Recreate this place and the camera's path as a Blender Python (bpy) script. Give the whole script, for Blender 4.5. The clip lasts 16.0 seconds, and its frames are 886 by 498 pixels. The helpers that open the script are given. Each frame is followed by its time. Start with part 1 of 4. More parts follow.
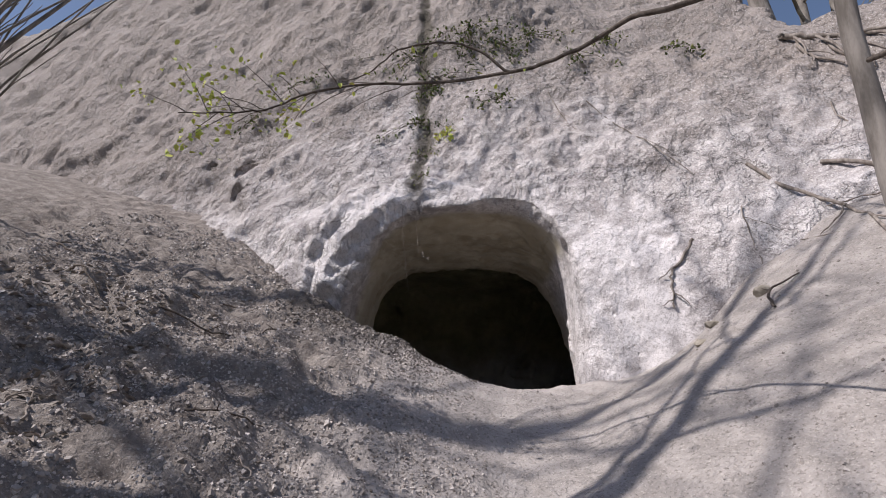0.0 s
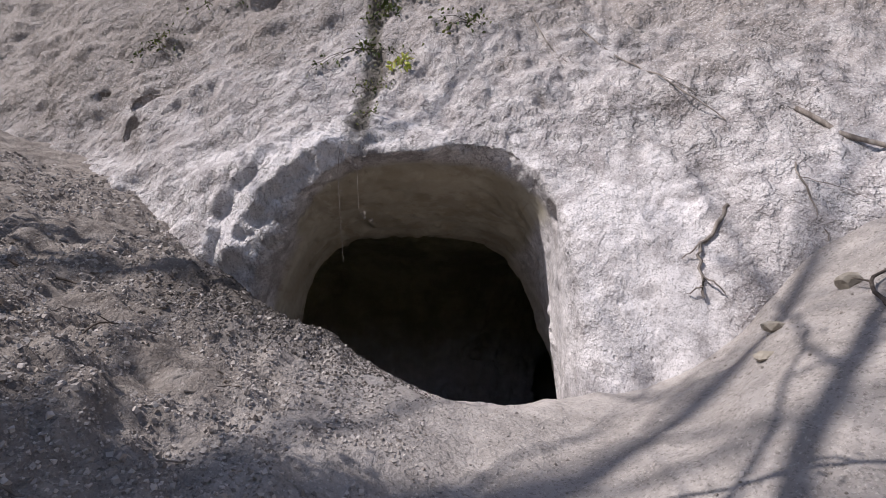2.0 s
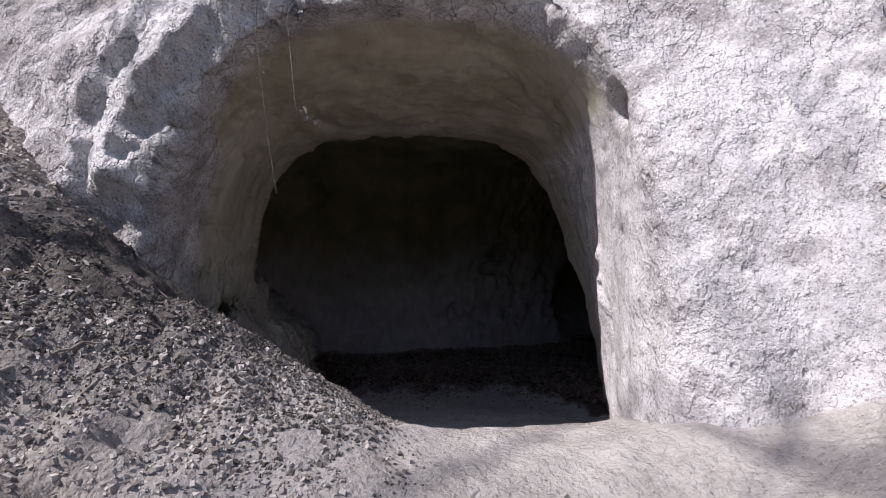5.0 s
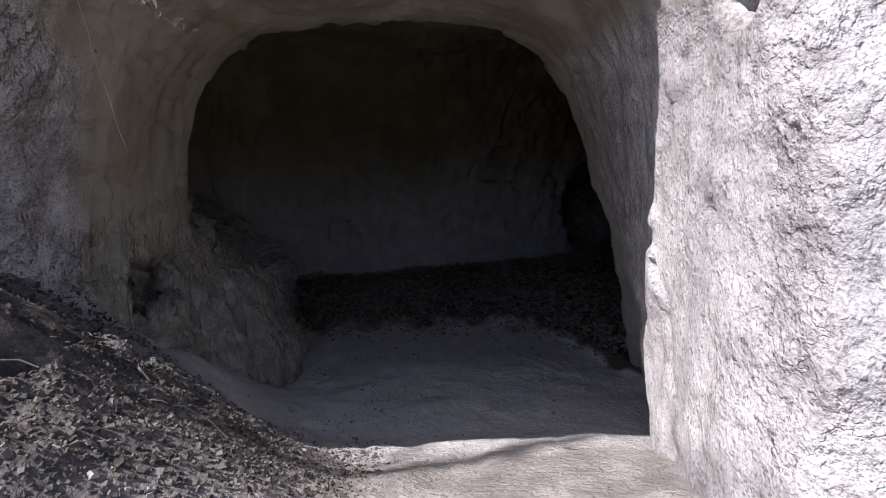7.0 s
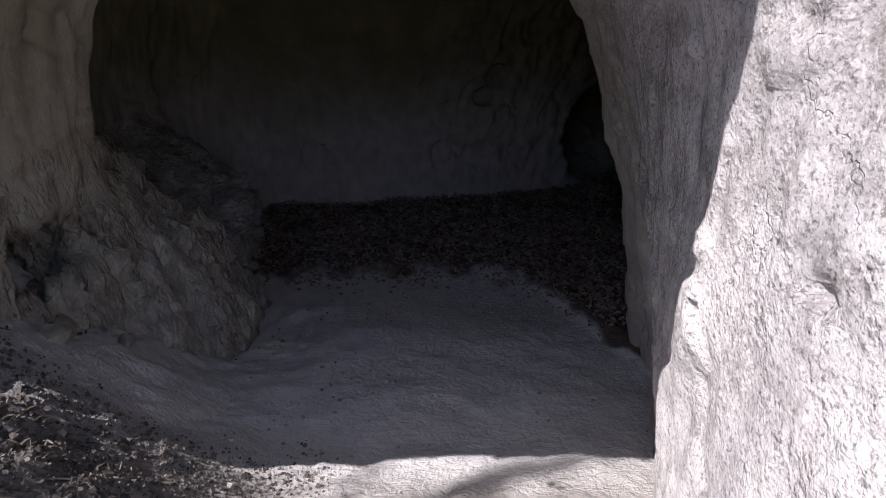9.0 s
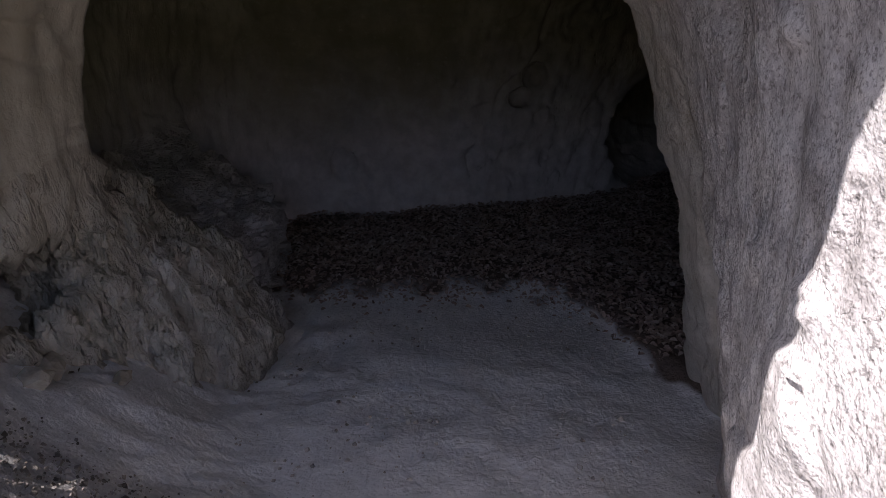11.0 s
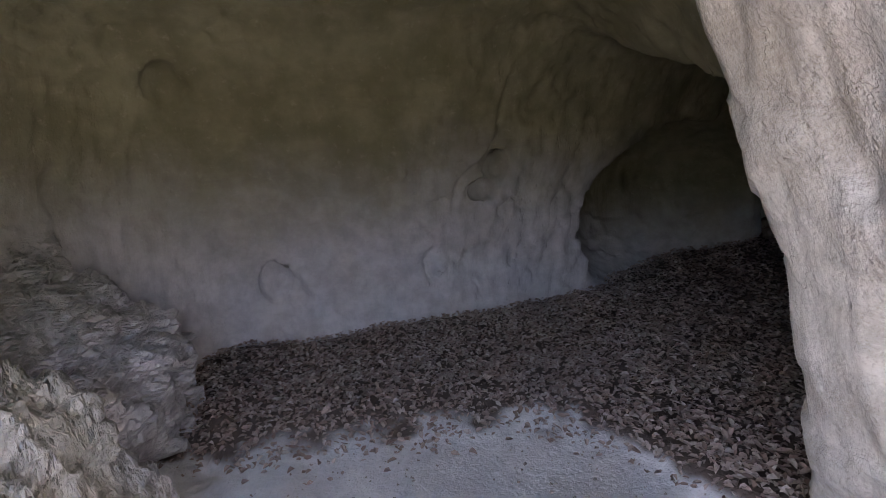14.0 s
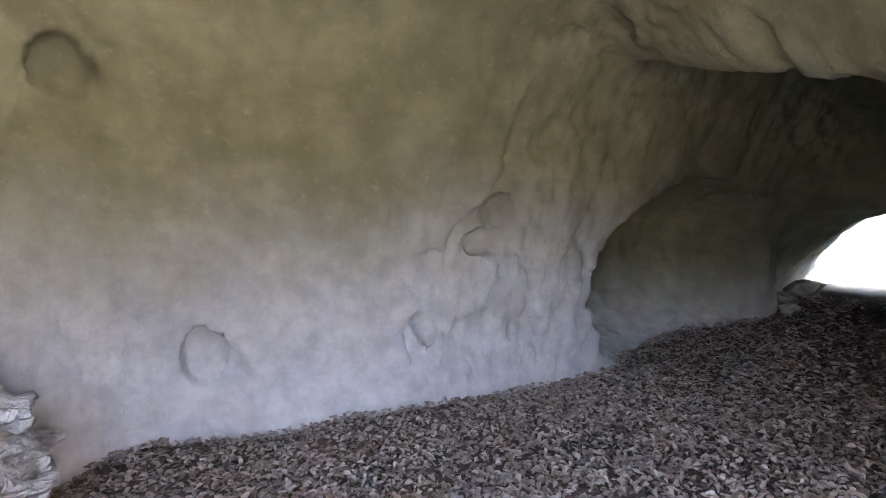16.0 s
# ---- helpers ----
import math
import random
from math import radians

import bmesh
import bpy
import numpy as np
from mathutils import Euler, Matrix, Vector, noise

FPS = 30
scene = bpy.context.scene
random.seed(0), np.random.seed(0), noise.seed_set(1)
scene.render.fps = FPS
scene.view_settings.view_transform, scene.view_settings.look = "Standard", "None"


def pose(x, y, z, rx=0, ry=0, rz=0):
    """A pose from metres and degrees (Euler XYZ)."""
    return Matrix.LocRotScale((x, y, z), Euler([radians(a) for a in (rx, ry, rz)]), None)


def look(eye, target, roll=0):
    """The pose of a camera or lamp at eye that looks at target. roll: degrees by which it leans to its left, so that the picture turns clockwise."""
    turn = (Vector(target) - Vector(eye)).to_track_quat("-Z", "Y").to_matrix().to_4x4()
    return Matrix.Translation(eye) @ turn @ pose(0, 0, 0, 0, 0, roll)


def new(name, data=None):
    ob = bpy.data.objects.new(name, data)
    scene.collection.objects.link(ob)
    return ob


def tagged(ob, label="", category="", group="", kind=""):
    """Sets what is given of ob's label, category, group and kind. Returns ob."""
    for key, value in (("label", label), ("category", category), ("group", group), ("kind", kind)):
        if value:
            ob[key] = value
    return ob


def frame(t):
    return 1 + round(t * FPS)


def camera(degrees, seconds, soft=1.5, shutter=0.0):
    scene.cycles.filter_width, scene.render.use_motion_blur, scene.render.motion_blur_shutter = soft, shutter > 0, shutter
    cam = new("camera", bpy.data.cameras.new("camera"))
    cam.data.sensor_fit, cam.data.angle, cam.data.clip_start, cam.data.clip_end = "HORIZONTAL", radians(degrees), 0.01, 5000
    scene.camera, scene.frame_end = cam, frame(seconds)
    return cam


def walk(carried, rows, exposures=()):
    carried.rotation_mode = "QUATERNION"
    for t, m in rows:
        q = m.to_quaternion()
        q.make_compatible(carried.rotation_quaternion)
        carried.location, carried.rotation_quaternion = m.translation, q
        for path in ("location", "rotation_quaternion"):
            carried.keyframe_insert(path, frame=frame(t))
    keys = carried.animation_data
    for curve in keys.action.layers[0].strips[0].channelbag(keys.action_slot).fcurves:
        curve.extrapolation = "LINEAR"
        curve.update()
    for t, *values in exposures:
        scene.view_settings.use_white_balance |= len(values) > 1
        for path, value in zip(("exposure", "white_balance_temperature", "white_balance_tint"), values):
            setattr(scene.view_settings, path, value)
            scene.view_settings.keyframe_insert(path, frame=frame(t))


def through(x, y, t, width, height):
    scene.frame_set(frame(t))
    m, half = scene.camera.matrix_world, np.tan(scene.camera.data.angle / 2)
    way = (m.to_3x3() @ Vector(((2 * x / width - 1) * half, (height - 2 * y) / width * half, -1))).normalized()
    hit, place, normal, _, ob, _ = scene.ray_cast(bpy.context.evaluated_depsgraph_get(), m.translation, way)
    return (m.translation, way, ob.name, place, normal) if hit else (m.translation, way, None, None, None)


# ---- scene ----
cam = camera(81.2, 16.0, 0.9)
PATH = [
    (0, (-0.169, -0.131, 1.495), (-0.125, 1.793, 2.037), 0.2),
    (0.5, (-0.17, 0.188, 1.559), (-0.073, 2.122, 2.058), 1.7),
    (1, (-0.153, 0.575, 1.658), (-0.033, 2.516, 2.126), -0.7),
    (1.5, (-0.162, 0.914, 1.761), (-0.021, 2.854, 2.226), -0.3),
    (2, (-0.047, 1.272, 1.833), (0.16, 3.216, 2.253), 0.8),
    (2.5, (0.03, 1.634, 1.923), (0.237, 3.589, 2.291), 0.5),
    (3, (0.128, 1.932, 2.023), (0.36, 3.897, 2.315), 0.7),
    (3.5, (0.138, 2.166, 2.104), (0.297, 4.148, 2.321), 0.0),
    (3.7, (0.131, 2.256, 2.119), (0.282, 4.241, 2.311), 1.2),
    (5.8, (0.299, 3.291, 2.489), (0.484, 5.278, 2.349), -1.0),
    (6, (0.319, 3.413, 2.508), (0.507, 5.398, 2.342), -0.7),
    (6.5, (0.376, 3.702, 2.625), (0.5, 5.679, 2.355), -2.3),
    (7, (0.427, 3.948, 2.698), (0.58, 5.886, 2.227), -1.9),
    (7.5, (0.495, 4.17, 2.745), (0.656, 6.072, 2.15), -0.6),
    (8, (0.57, 4.41, 2.801), (0.653, 6.269, 2.067), -3.4),
    (8.5, (0.556, 4.54, 2.876), (0.743, 6.367, 2.084), -1.8),
    (8.7, (0.573, 4.599, 2.876), (0.766, 6.418, 2.066), -0.6),
    (10.8, (0.721, 5.051, 2.851), (0.744, 6.87, 2.02), -0.5),
    (11, (0.73, 5.073, 2.845), (0.729, 6.901, 2.033), -2.2),
    (11.5, (0.778, 5.204, 2.796), (0.749, 7.071, 2.079), -2.6),
    (12, (0.855, 5.373, 2.705), (0.766, 7.263, 2.058), -0.8),
    (12.5, (0.863, 5.626, 2.633), (0.77, 7.526, 2.015), -3.5),
    (13, (0.783, 5.822, 2.561), (0.75, 7.735, 1.979), -3.9),
    (13.5, (0.707, 5.965, 2.475), (0.763, 7.896, 1.956), -5.3),
    (14, (0.598, 6.101, 2.395), (0.843, 8.05, 2.021), -4.9),
    (14.5, (0.588, 6.43, 2.305), (0.842, 8.402, 2.083), -3.4),
    (15, (0.537, 6.718, 2.232), (0.85, 8.689, 2.102), -4.3),
    (15.5, (0.462, 7.013, 2.145), (0.811, 8.978, 2.018), -3.4),
    (16, (0.437, 7.272, 2.068), (0.888, 9.219, 1.997), -2.8),
]
# stops by which the clip's camera opens up on its way into the dark
EXPOSURES = [(0.0, -0.1, 6450, 17), (2.0, -0.15, 6400, 17), (3.5, -0.2, 6350, 18), (5.0, 0.05, 6200, 18), (6.0, 0.2, 6150, 18), (7.0, 0.25, 6150, 18), (8.5, 0.4, 6200, 19),
             (11.0, 0.75, 6350, 20), (12.0, 1.45, 6550, 20), (13.0, 2.75, 6500, 19), (14.0, 3.55, 6450, 18), (15.0, 4.55, 6450, 17), (15.5, 4.8, 6400, 16), (16.0, 5.25, 6350, 15)]
walk(cam, [(t, look(eye, target, roll)) for t, eye, target, roll in PATH], EXPOSURES)

# ---- light ----
SUN = Vector((-0.74, -0.29, 1.0)).normalized()      # the way to the sun
world = bpy.data.worlds.new("world")
scene.world = world
world.use_nodes = True
sky = world.node_tree.nodes.new("ShaderNodeTexSky")
sky.sky_type = "NISHITA"
sky.sun_disc = False
sky.sun_elevation = math.asin(SUN.z)
sky.sun_rotation = math.atan2(SUN.x, SUN.y)
world.node_tree.links.new(sky.outputs[0], world.node_tree.nodes["Background"].inputs[0])
world.node_tree.nodes["Background"].inputs[1].default_value = 0.11
sun_lamp = new("sun", bpy.data.lights.new("sun", "SUN"))
sun_lamp.data.energy = 5.0
sun_lamp.data.angle = radians(0.55)
sun_lamp.data.color = (1.0, 0.96, 0.9)
sun_lamp.matrix_world = look(SUN * 30, (0, 0, 0))


# ---- materials ----
class Mat:
    """Short hand for a node material."""

    def __init__(self, name):
        self.m = bpy.data.materials.new(name)
        self.m.use_nodes = True
        self.t = self.m.node_tree
        self.b = self.t.nodes["Principled BSDF"]
        self.b.inputs["Specular IOR Level"].default_value = 0.25
        self.geo = self.n("ShaderNodeNewGeometry")
        self.pos = self.geo.outputs["Position"]

    def n(self, kind, **sockets):
        node = self.t.nodes.new(kind)
        for k, v in sockets.items():
            self.put(node.inputs[k.replace("_", " ")], v)
        return node

    def put(self, socket, v):
        if hasattr(v, "is_output"):
            self.t.links.new(v, socket)
        else:
            socket.default_value = v

    def noise(self, scale, detail=6.0, rough=0.6, vec=None, distort=0.0):
        return self.n("ShaderNodeTexNoise", Vector=vec or self.pos, Scale=scale, Detail=detail, Roughness=rough, Distortion=distort).outputs["Fac"]

    def voronoi(self, scale, vec=None, feature="F1"):
        node = self.n("ShaderNodeTexVoronoi", Vector=vec or self.pos, Scale=scale)
        node.feature = feature
        return node.outputs["Distance"]

    def scaled(self, x, y, z):
        node = self.n("ShaderNodeMapping", Vector=self.pos)
        node.inputs["Scale"].default_value = (x, y, z)
        return node.outputs[0]

    def math(self, op, a, b=0.0, c=0.0):
        node = self.t.nodes.new("ShaderNodeMath")
        node.operation = op
        for s, v in zip(node.inputs, (a, b, c)):
            self.put(s, v)
        return node.outputs[0]

    def ramp(self, fac, a, b, lo=0.0, hi=1.0):
        node = self.n("ShaderNodeMapRange", Value=fac)
        node.interpolation_type = "SMOOTHSTEP"
        for k, v in (("From Min", a), ("From Max", b), ("To Min", lo), ("To Max", hi)):
            node.inputs[k].default_value = v
        return node.outputs[0]

    def mix(self, fac, a, b, blend="MIX"):
        node = self.t.nodes.new("ShaderNodeMix")
        node.data_type = "RGBA"
        node.blend_type = blend
        self.put(node.inputs["Factor"], fac)
        for s, v in ((node.inputs[6], a), (node.inputs[7], b)):
            self.put(s, (*v, 1.0) if isinstance(v, tuple) and len(v) == 3 else v)
        return node.outputs[2]

    def axis(self, k):
        return self.n("ShaderNodeSeparateXYZ", Vector=self.pos).outputs[k]

    def done(self, color, rough=0.9, height=None, depth=0.02, strength=0.8):
        self.put(self.b.inputs["Base Color"], (*color, 1.0) if isinstance(color, tuple) else color)
        self.put(self.b.inputs["Roughness"], rough)
        if height is not None:
            bump = self.n("ShaderNodeBump", Height=height, Strength=strength, Distance=depth)
            self.put(self.b.inputs["Normal"], bump.outputs[0])
        return self.m


def rock_material():
    k = Mat("weathered_tuff")
    x, z = k.axis(0), k.axis(2)
    big, mid, fine = k.noise(0.7, 5), k.noise(5.0, 8, 0.68), k.noise(38.0, 8, 0.75)
    slant = k.n("ShaderNodeMapping", Vector=k.pos)
    slant.inputs["Rotation"].default_value = (0, radians(24), 0)
    slant.inputs["Scale"].default_value = (0.6, 0.6, 2.6)
    bands = k.noise(2.2, 7, 0.65, slant.outputs[0], 0.4)
    outer = k.mix(k.ramp(mid, 0.36, 0.66), (0.43, 0.40, 0.395), (0.74, 0.705, 0.695))
    outer = k.mix(k.ramp(bands, 0.5, 0.68, 0, 0.6), outer, (0.30, 0.27, 0.265))
    outer = k.mix(k.ramp(big, 0.50, 0.72, 0, 0.5), outer, (0.36, 0.325, 0.32))
    soil = k.math("ADD", k.math("ADD", k.math("MULTIPLY", z, 0.5), k.math("MULTIPLY", k.math("ABSOLUTE", k.math("ADD", x, 0.4)), 0.20)), k.math("MULTIPLY", k.noise(1.3, 6, 0.65), 2.4))
    outer = k.mix(k.ramp(soil, 3.2, 5.0, 0, 0.85), outer, k.mix(k.ramp(fine, 0.4, 0.65), (0.20, 0.165, 0.14), (0.40, 0.36, 0.325)))
    # pale broken rock, with sunlight on brow and right jamb painted in
    lit_pale = k.n("ShaderNodeAttribute")
    lit_pale.attribute_name = "lit_break"
    outer = k.mix(k.ramp(k.math("ADD", lit_pale.outputs["Fac"], k.math("MULTIPLY", k.math("SUBTRACT", mid, 0.5), 1.2)), 0.35, 0.7, 0, 0.8), outer, (0.78, 0.745, 0.74))
    outer = k.mix(k.ramp(fine, 0.54, 0.64, 0, 0.65), outer, (0.17, 0.15, 0.14))
    outer = k.mix(k.ramp(k.noise(90.0, 4, 0.7), 0.53, 0.62, 0, 0.65), outer, (0.19, 0.17, 0.16))
    outer = k.mix(k.ramp(k.noise(64.0, 3, 0.6), 0.56, 0.64, 0, 0.5), outer, (0.85, 0.82, 0.81))
    worked = k.n("ShaderNodeAttribute")
    worked.attribute_name = "worked"
    crack = k.math("ABSOLUTE", k.math("SUBTRACT", k.noise(3.2, 5, 0.6), 0.5))
    crack = k.math("MULTIPLY", k.ramp(crack, 0.010, 0.002), k.math("MULTIPLY", k.ramp(k.noise(1.9, 3), 0.50, 0.62), k.ramp(worked.outputs["Fac"], 0.1, 0.7, 1.0, 0.15)))
    outer = k.mix(k.math("MULTIPLY", crack, 0.75), outer, (0.13, 0.115, 0.105))
    # the seam above the mouth, dark with damp and moss
    seam = k.math("ABSOLUTE", k.math("ADD", k.math("ADD", x, 0.32), k.math("MULTIPLY", k.math("SUBTRACT", k.noise(1.6, 5), 0.5), 0.5)))
    seam = k.math("MULTIPLY", k.ramp(seam, 0.15, 0.03, 0, 1), k.ramp(z, 3.55, 4.0))
    outer = k.mix(k.math("MULTIPLY", seam, k.ramp(mid, 0.25, 0.5, 0.35, 0.9)), outer, (0.10, 0.09, 0.07))
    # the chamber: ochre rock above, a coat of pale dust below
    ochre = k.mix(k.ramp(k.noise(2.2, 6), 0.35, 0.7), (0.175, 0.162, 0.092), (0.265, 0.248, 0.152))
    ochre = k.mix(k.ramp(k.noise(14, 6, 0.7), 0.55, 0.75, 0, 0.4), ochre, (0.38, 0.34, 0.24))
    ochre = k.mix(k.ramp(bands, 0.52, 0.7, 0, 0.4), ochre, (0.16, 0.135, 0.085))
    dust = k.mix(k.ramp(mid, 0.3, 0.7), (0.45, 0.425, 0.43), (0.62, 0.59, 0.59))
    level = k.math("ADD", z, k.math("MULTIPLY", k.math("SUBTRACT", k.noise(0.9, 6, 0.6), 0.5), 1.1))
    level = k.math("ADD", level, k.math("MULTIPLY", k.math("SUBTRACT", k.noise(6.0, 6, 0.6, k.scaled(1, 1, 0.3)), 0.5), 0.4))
    level = k.math("ADD", level, k.ramp(k.axis(1), 11.85, 12.3, 0.0, 0.9))      # beyond here ochre reaches lower: the alcove's shade put into the colour
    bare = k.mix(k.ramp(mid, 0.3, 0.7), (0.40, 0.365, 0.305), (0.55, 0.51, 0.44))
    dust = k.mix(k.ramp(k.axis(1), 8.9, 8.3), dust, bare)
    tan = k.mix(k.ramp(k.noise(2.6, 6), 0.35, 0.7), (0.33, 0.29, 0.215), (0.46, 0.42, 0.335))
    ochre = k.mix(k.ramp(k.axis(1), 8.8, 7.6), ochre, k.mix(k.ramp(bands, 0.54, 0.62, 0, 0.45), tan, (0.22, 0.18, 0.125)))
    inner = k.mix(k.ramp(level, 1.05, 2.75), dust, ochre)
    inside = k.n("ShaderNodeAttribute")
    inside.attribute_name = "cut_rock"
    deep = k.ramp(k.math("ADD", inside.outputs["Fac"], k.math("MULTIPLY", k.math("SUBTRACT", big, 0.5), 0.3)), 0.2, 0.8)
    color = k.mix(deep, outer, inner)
    # relief: broken plates with sharp edges at three sizes, grit, and long strokes on the cut walls
    warp = k.n("ShaderNodeMapping", Vector=k.pos)
    warp.inputs["Location"].default_value = (3.7, 9.1, 5.3)
    warp.inputs["Rotation"].default_value = (0, radians(-25), 0)
    warp.inputs["Scale"].default_value = (1.25, 1.0, 0.85)
    plates = k.math("MULTIPLY", k.ramp(k.noise(4.5, 5, 0.6, warp.outputs[0]), 0.46, 0.52), 0.026)
    chips = k.math("MULTIPLY", k.ramp(k.noise(11.0, 4, 0.6, warp.outputs[0]), 0.46, 0.54), 0.020)
    flakes = k.math("MULTIPLY", k.ramp(k.noise(25.0, 3, 0.55), 0.44, 0.56), 0.010)
    broken = k.math("MULTIPLY", k.math("ADD", k.math("ADD", plates, chips), flakes), k.ramp(worked.outputs["Fac"], 0.0, 0.8, 1.0, 0.15))
    h = k.math("ADD", broken, k.math("MULTIPLY", k.noise(48.0, 4, 0.65), 0.015))
    pits = k.math("MULTIPLY", k.ramp(k.voronoi(9.0, warp.outputs[0]), 0.05, 0.2), k.math("MULTIPLY", k.ramp(k.noise(1.1, 4), 0.5, 0.62), 0.025))
    h = k.math("MULTIPLY", k.math("ADD", h, pits), k.ramp(k.noise(1.5, 4, 0.6, warp.outputs[0]), 0.38, 0.62, 0.3, 0.95))
    h = k.math("SUBTRACT", h, k.math("MULTIPLY", crack, 0.02))
    h = k.math("MULTIPLY", h, k.ramp(deep, 0.0, 1.0, 1.0, 0.3))
    h = k.math("ADD", h, k.math("MULTIPLY", k.noise(9.0, 4, 0.5, k.scaled(1.0, 1.0, 0.25)), 0.014))
    # splintered rock at the foot of the walls
    splinter = k.n("ShaderNodeAttribute")
    splinter.attribute_name = "splinter"
    grain = k.math("ADD", k.math("MULTIPLY", k.ramp(k.noise(9.0, 5, 0.6, k.scaled(1.0, 1.0, 0.3)), 0.46, 0.54), 0.03),
                   k.math("MULTIPLY", k.ramp(k.noise(24.0, 4, 0.6, k.scaled(1.0, 1.0, 0.3)), 0.45, 0.56), 0.012))
    courses = k.math("ADD", k.math("MULTIPLY", k.ramp(k.noise(5.0, 5, 0.6, k.scaled(0.5, 0.5, 2.0)), 0.47, 0.52), 0.05),
                     k.math("MULTIPLY", k.ramp(k.noise(12.0, 4, 0.6, k.scaled(0.5, 0.5, 1.6)), 0.46, 0.54), 0.02))
    grain = k.mix(k.ramp(k.axis(1), 8.6, 8.9), grain, courses)
    h = k.math("ADD", h, k.math("MULTIPLY", splinter.outputs["Fac"], grain))
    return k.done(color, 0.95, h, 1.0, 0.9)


def ground_material():
    k = Mat("dusty_earth")
    x, y = k.axis(0), k.axis(1)
    big, mid, fine = k.noise(0.8, 5), k.noise(6.0, 7, 0.65), k.noise(45.0, 8, 0.7)
    earth = k.mix(k.ramp(mid, 0.35, 0.7), (0.20, 0.172, 0.152), (0.36, 0.322, 0.288))
    sand = k.mix(k.ramp(mid, 0.3, 0.7), (0.30, 0.275, 0.255), (0.43, 0.395, 0.37))
    side = k.math("ADD", x, k.math("MULTIPLY", k.math("SUBTRACT", big, 0.5), 1.6))
    color = k.mix(k.ramp(side, -1.3, -0.1), earth, sand)
    color = k.mix(k.ramp(fine, 0.52, 0.64, 0, 0.6), color, (0.13, 0.115, 0.10))
    color = k.mix(k.ramp(k.noise(70.0, 3, 0.6), 0.58, 0.66, 0, 0.55), color, (0.55, 0.51, 0.47))
    inside = k.mix(k.ramp(mid, 0.3, 0.7), (0.64, 0.635, 0.64), (0.77, 0.76, 0.765))
    sill = k.mix(k.ramp(mid, 0.3, 0.7), (0.40, 0.365, 0.34), (0.53, 0.49, 0.46))
    color = k.mix(k.math("MULTIPLY", k.ramp(y, 4.3, 5.0), k.ramp(side, -0.5, 0.2)), color, sill)
    # darker ground on the mound left of the sill
    dark_mound = k.math("MULTIPLY", k.math("MULTIPLY", k.ramp(y, 4.4, 5.1), k.ramp(y, 7.6, 6.6)), k.math("MULTIPLY", k.ramp(side, 0.1, -0.5), k.ramp(side, -1.9, -1.3)))
    color = k.mix(k.math("MULTIPLY", dark_mound, k.ramp(k.noise(4.0, 6), 0.7, 0.35, 0.45, 0.9)), color, (0.10, 0.088, 0.078))
    color = k.mix(k.math("MULTIPLY", k.ramp(y, 6.0, 6.9), k.ramp(side, -1.9, -1.2)), color, inside)
    color = k.mix(k.ramp(y, -6.5, -10.0), color, k.mix(k.ramp(k.noise(0.5, 6), 0.35, 0.65), (0.045, 0.042, 0.026), (0.085, 0.075, 0.045)))   # floor of the added unseen slope, dark so that little light bounces
    litter = k.n("ShaderNodeAttribute")
    litter.attribute_name = "litter"
    color = k.mix(k.ramp(litter.outputs["Fac"], 0.2, 0.7), color, (0.15, 0.115, 0.095))
    loose = k.ramp(side, -0.4, -1.0, 0.35, 1.0)
    h = k.math("MULTIPLY", k.math("ADD", k.math("MULTIPLY", k.noise(42.0, 5, 0.65), 0.6), k.math("MULTIPLY", k.noise(14.0, 4, 0.6), 0.5)), k.math("MULTIPLY", loose, 0.06))
    h = k.math("ADD", h, k.math("ADD", k.math("MULTIPLY", k.voronoi(45.0), 0.003), k.math("MULTIPLY", k.ramp(k.noise(22.0, 5, 0.6), 0.42, 0.58), 0.006)))
    h = k.math("MULTIPLY", h, k.ramp(y, 5.8, 7.0, 1.0, 0.55))
    return k.done(color, 0.97, h, 1.0, 0.9)


ROCK, GROUND = rock_material(), ground_material()


# ---- number fields ----
def lattice(i, j, k):
    h = (i * 374761393 + j * 668265263 + k * 2147483647 + 1013904223) & 0xFFFFFFFF
    h = ((h ^ (h >> 13)) * 1274126177) & 0xFFFFFFFF
    return ((h ^ (h >> 16)) & 0xFFFF) / 65535.0


def value_noise(p):
    """Smooth noise from -1 to 1 at the points p (n, 3)."""
    i = np.floor(p).astype(np.int64)
    f = p - i
    f = f * f * f * (f * (f * 6 - 15) + 10)
    out = 0.0
    for a in (0, 1):
        for b in (0, 1):
            for c in (0, 1):
                w = (f[:, 0] if a else 1 - f[:, 0]) * (f[:, 1] if b else 1 - f[:, 1]) * (f[:, 2] if c else 1 - f[:, 2])
                out = out + w * lattice(i[:, 0] + a, i[:, 1] + b, i[:, 2] + c)
    return out * 2 - 1


def fbm(p, size, octaves=4, gain=0.5, shift=0.0):
    out, amp = 0.0, 1.0
    q = p / size + shift
    for _ in range(octaves):
        out = out + amp * value_noise(q)
        q, amp = q * 2.03 + 17.1, amp * gain
    return out


def ramp(v, a, b):
    t = np.clip((v - a) / (b - a), 0, 1)
    return t * t * (3 - 2 * t)


def soft(v, k=0.3):
    """max(v, 0) with a rounded corner."""
    return 0.5 * (v + np.sqrt(v * v + k * k))


def smin(a, b, k):
    h = np.clip(0.5 + 0.5 * (b - a) / k, 0, 1)
    return b + (a - b) * h - k * h * (1 - h)


def terraces(v, n):
    """v in n steps a unit, with short steep risers: broken scales."""
    q = v * n
    f = np.floor(q)
    return (f + ramp(q - f, 0.55, 0.95)) / n


